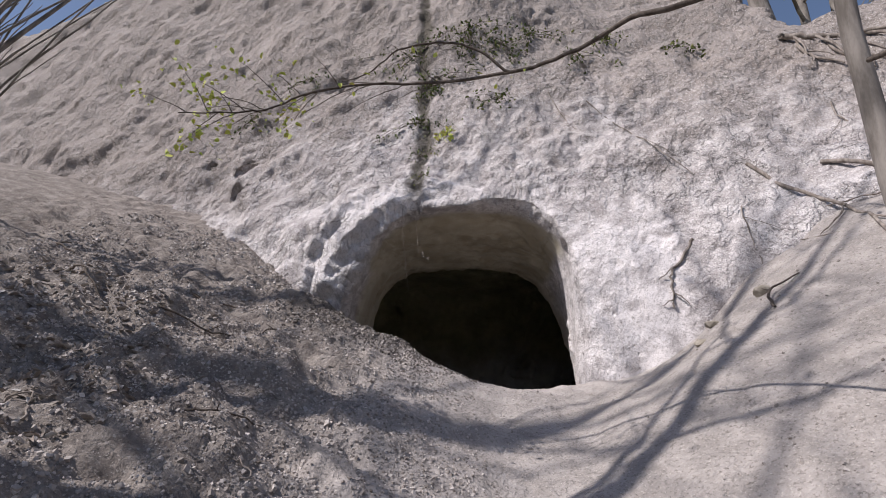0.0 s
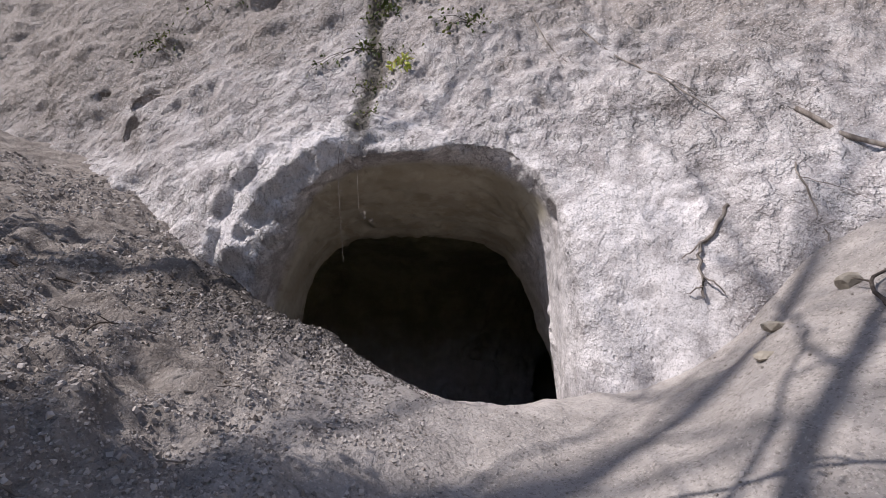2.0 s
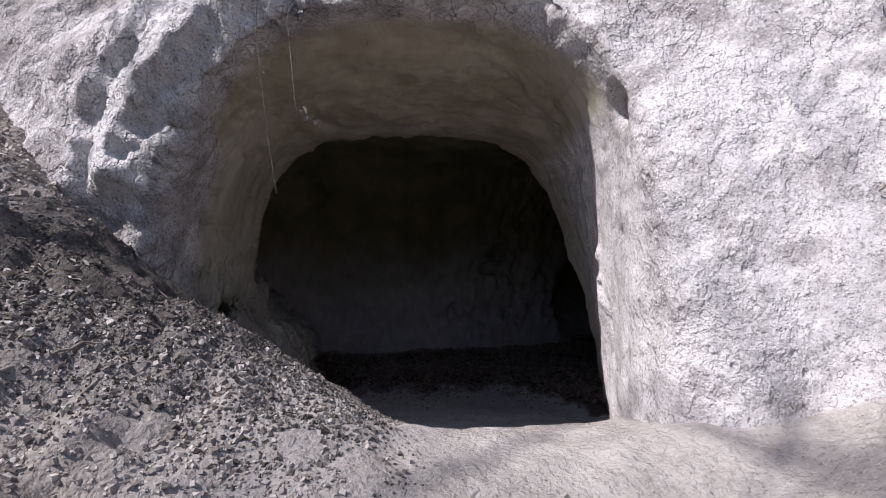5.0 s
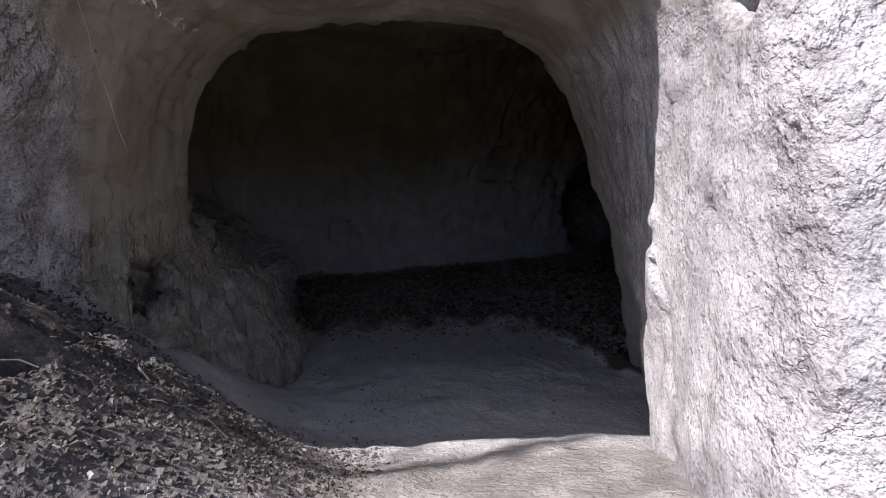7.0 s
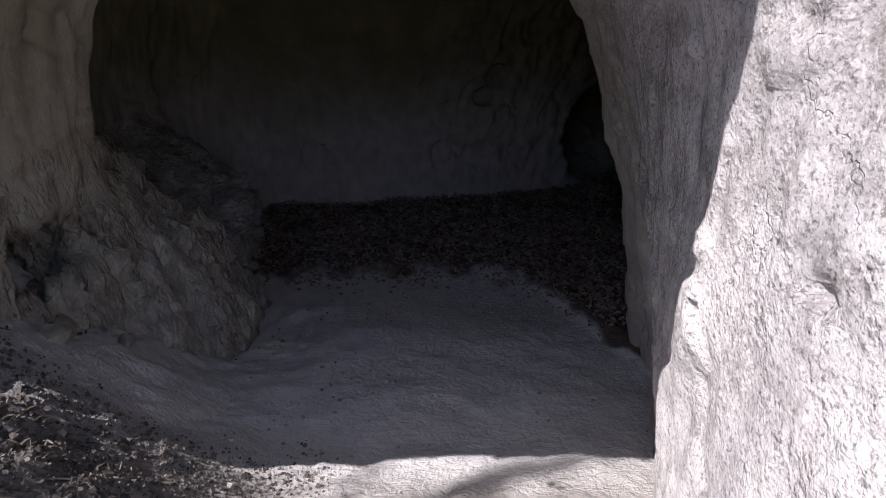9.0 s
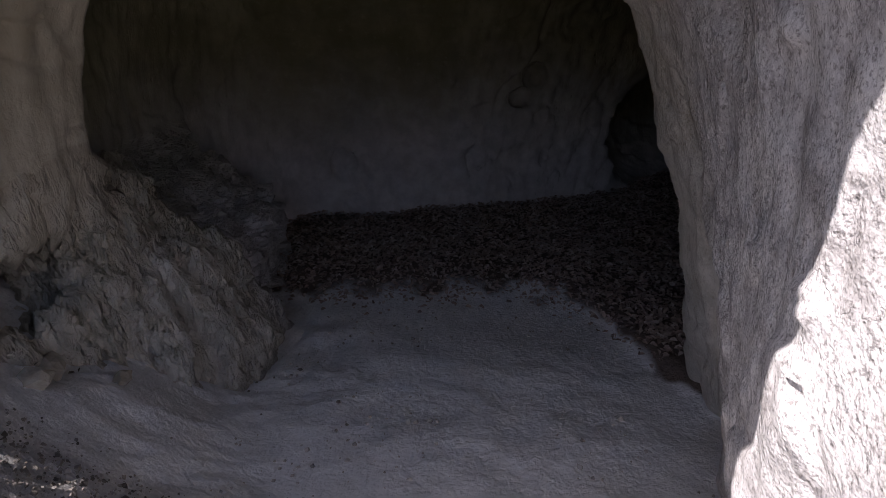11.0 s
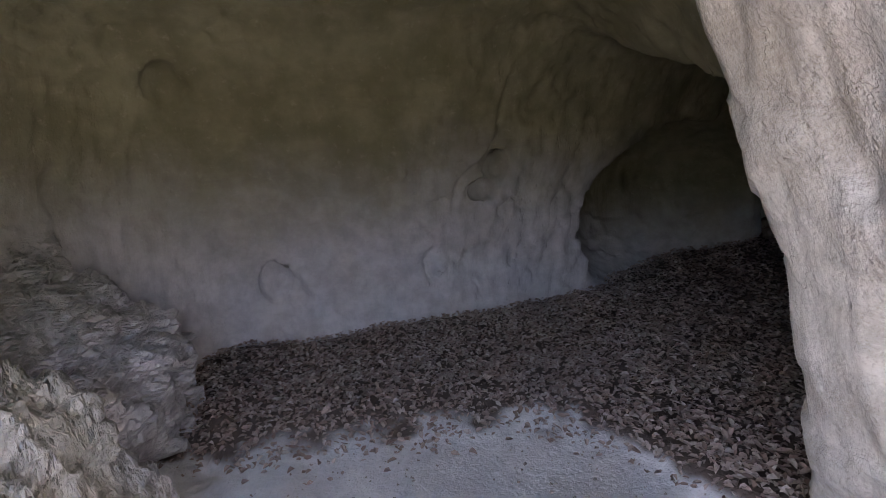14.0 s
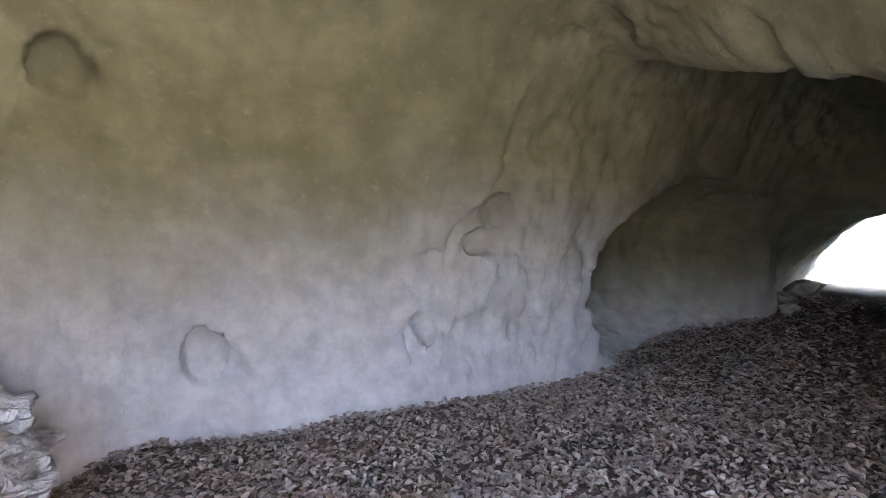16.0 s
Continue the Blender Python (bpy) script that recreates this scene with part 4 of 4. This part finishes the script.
for x, z, reach, count, size in ((-0.3, 7.1, 0.8, 16, 0.05), (0.4, 7.3, 0.9, 18, 0.05), (0.9, 6.9, 0.6, 10, 0.05), (-0.15, 6.3, 0.5, 12, 0.05), (-0.35, 5.4, 0.45, 10, 0.045), (-0.33, 4.7, 0.22, 4, 0.035), (-0.34, 4.2, 0.15, 3, 0.03), (1.4, 7.2, 0.5, 8, 0.05), (2.6, 7.0, 0.4, 6, 0.05), (0.05, 5.0, 0.25, 3, 0.065), (0.75, 5.6, 0.35, 6, 0.045), (1.9, 6.6, 0.5, 6, 0.045), (3.4, 6.4, 0.5, 6, 0.05), (-2.3, 6.9, 0.6, 7, 0.045), (-3.4, 6.2, 0.5, 6, 0.045)):
    rock_plant(x, z, reach, count, size, "straggling ivy and grass tuft growing from a crack in the cliff")


def hanging_vine():
    rng = random.Random(2)
    hang = Vector((-0.52, 5.68, 3.55))
    ob = thing("hanging_vine", hang, "single dry vine thread hanging in the cave mouth", "vine")
    line = bend([(0, 0, 0.12), (0.005, 0.0, -0.15), (0.045, 0.0, -0.54), (0.09, 0.02, -0.91)], 6, 0.003, rng)
    part("stem", tube(line, taper(len(line), 0.0024, 0.0014), 5), ROOT, ob)
    side = bend([(0.16, 0.0, 0.1), (0.19, 0, -0.41), (0.25, 0, -0.49), (0.33, 0, -0.57)], 4, 0.004, rng)
    part("side_stem", tube(side, taper(len(side), 0.0018, 0.001), 4), ROOT, ob)
    for p in side[5:] + [line[8], line[13]]:
        part("leaf", leaf_blades(np.array([tuple(p + Vector((rng.gauss(0, .012), 0, rng.gauss(0, .012))))]), 0.035, 0.6, RNG), PALE_LEAF, ob)


hanging_vine()


def stick(a, b, thick, label, fork=True):
    rng = random.Random(int(a[0] * 77 + a[1] * 13))
    foot = on_ground(*a)
    end = on_ground(*b)
    ob = thing("stick", foot, label, "stick", "sticks on the ground")
    mid = on_ground((a[0] + b[0]) / 2, (a[1] + b[1]) / 2)
    line = bend([foot + Vector((0, 0, thick)), mid + Vector((rng.gauss(0, .04), rng.gauss(0, .04), thick * 2)), end + Vector((0, 0, thick))], 5, 0.006, rng)
    part("main_stick", local(tube(line, taper(len(line), thick, thick * 0.5), 6), foot), ROOT if thick < 0.0065 else TWIG, ob)
    if fork:
        s = line[len(line) // 2]
        e = s + Vector((rng.uniform(-.15, .15), rng.uniform(-.15, .15), 0.04))
        part("side_twig", local(tube([s, s.lerp(e, 0.5), e], [thick * 0.5, thick * 0.4, thick * 0.2], 5), foot), TWIG, ob)


for a, b, t, label in (((-2.5, 4.85), (-2.0, 4.75), 0.014, "dark crooked stick lying on the earth mound"), ((-1.9, 3.2), (-1.55, 3.5), 0.008, "short dry twig on the mound"), ((-1.5, 3.9), (-1.25, 4.2), 0.007, "short dry twig on the mound"),
                       ((-2.6, 3.3), (-2.2, 3.1), 0.009, "dry stick among dead leaves"), ((-1.0, 4.5), (-0.8, 4.75), 0.006, "thin twig on the sill slope"), ((-1.1, 5.2), (-0.7, 5.5), 0.006, "thin twig on the sill slope"),
                       ((-0.7, 6.0), (-0.35, 6.15), 0.006, "thin pale twig lying across the sill mound"), ((2.2, 3.35), (2.6, 3.6), 0.012, "forked dark twig lying on the bank"), ((-3.4, 4.4), (-2.9, 4.5), 0.016, "dark dead branch half buried in the mound"), ((-3.2, 3.8), (-2.8, 3.6), 0.012, "dead branch among leaves"),
                       ((0.2, 1.9), (0.3, 2.2), 0.004, "tiny twig sticking out of the path"), ((-1.3, 2.4), (-1.0, 2.6), 0.007, "short dry twig on the mound")):
    stick(a, b, t, label)
lay = random.Random(12)
for k in range(34):
    x, y, w = lay.uniform(-3.0, -0.7), lay.uniform(1.9, 5.4), lay.uniform(0, 3.1)
    long = lay.uniform(0.06, 0.22)
    stick((x, y), (x + long * math.cos(w), y + long * math.sin(w)), lay.uniform(0.003, 0.006), "thin dry twig lying on the crumbly earth mound", False)


for k in range(9):
    x, y = -1.0 + 0.09 * k, 5.15 + 0.13 * k + lay.uniform(-0.1, 0.1)
    stick((x, y), (x + lay.uniform(0.12, 0.3), y + lay.uniform(-0.05, 0.2)), 0.0035, "thin pale rootlet trailing over the sill mound", False)


def block_material():
    k = Mat("tuff_block")
    n = k.noise(7.0, 6, 0.65)
    return k.done(k.mix(k.ramp(n, 0.35, 0.65), (0.27, 0.24, 0.195), (0.42, 0.38, 0.32)), 0.95, k.noise(30.0, 5, 0.65), 0.012)


BLOCK = block_material()


def stone(x, y, size, label, seed):
    rng = np.random.default_rng(seed)
    bm = bmesh.new()
    bmesh.ops.create_icosphere(bm, subdivisions=2, radius=1)
    co = np.array([tuple(v.co) for v in bm.verts])
    d = 1 + 0.30 * fbm(co + seed, 0.9, 2) + 0.12 * fbm(co + seed, 0.25, 2)
    for v, k in zip(bm.verts, d):
        v.co = Vector((v.co.x * k * 1.2, v.co.y * k, v.co.z * k * 0.75)) * size
    me = bpy.data.meshes.new("stone")
    bm.to_mesh(me)
    bm.free()
    me.materials.append(BLOCK)
    ob = new("stone", me)
    ob.location = on_ground(x, y) + Vector((0, 0, size * 0.35))
    ob.rotation_euler = (0, 0, float(rng.uniform(0, 6)))
    return tagged(ob, label, "stone", "loose stones")


for i, (x, y, s, label) in enumerate(((6.3, 12.9, 0.16, "dark rounded stone lying near the far exit"), (6.9, 13.1, 0.2, "dark rounded stone lying near the far exit"), (6.0, 12.5, 0.12, "small stone among leaves near the exit"), (2.05, 3.9, 0.05, "pale tuff lump at the foot of the bank"), (1.85, 3.75, 0.04, "pale tuff lump at the foot of the bank"), (2.4, 3.75, 0.06, "pale tuff lump on the bank"),
                                       (-1.0, 6.85, 0.06, "crumbled tuff block at the foot of the wall"), (-1.1, 7.05, 0.07, "crumbled tuff block at the foot of the wall"), (-0.9, 7.2, 0.045, "crumbled tuff block at the foot of the wall"))):
    stone(x, y, s, label, i + 1)
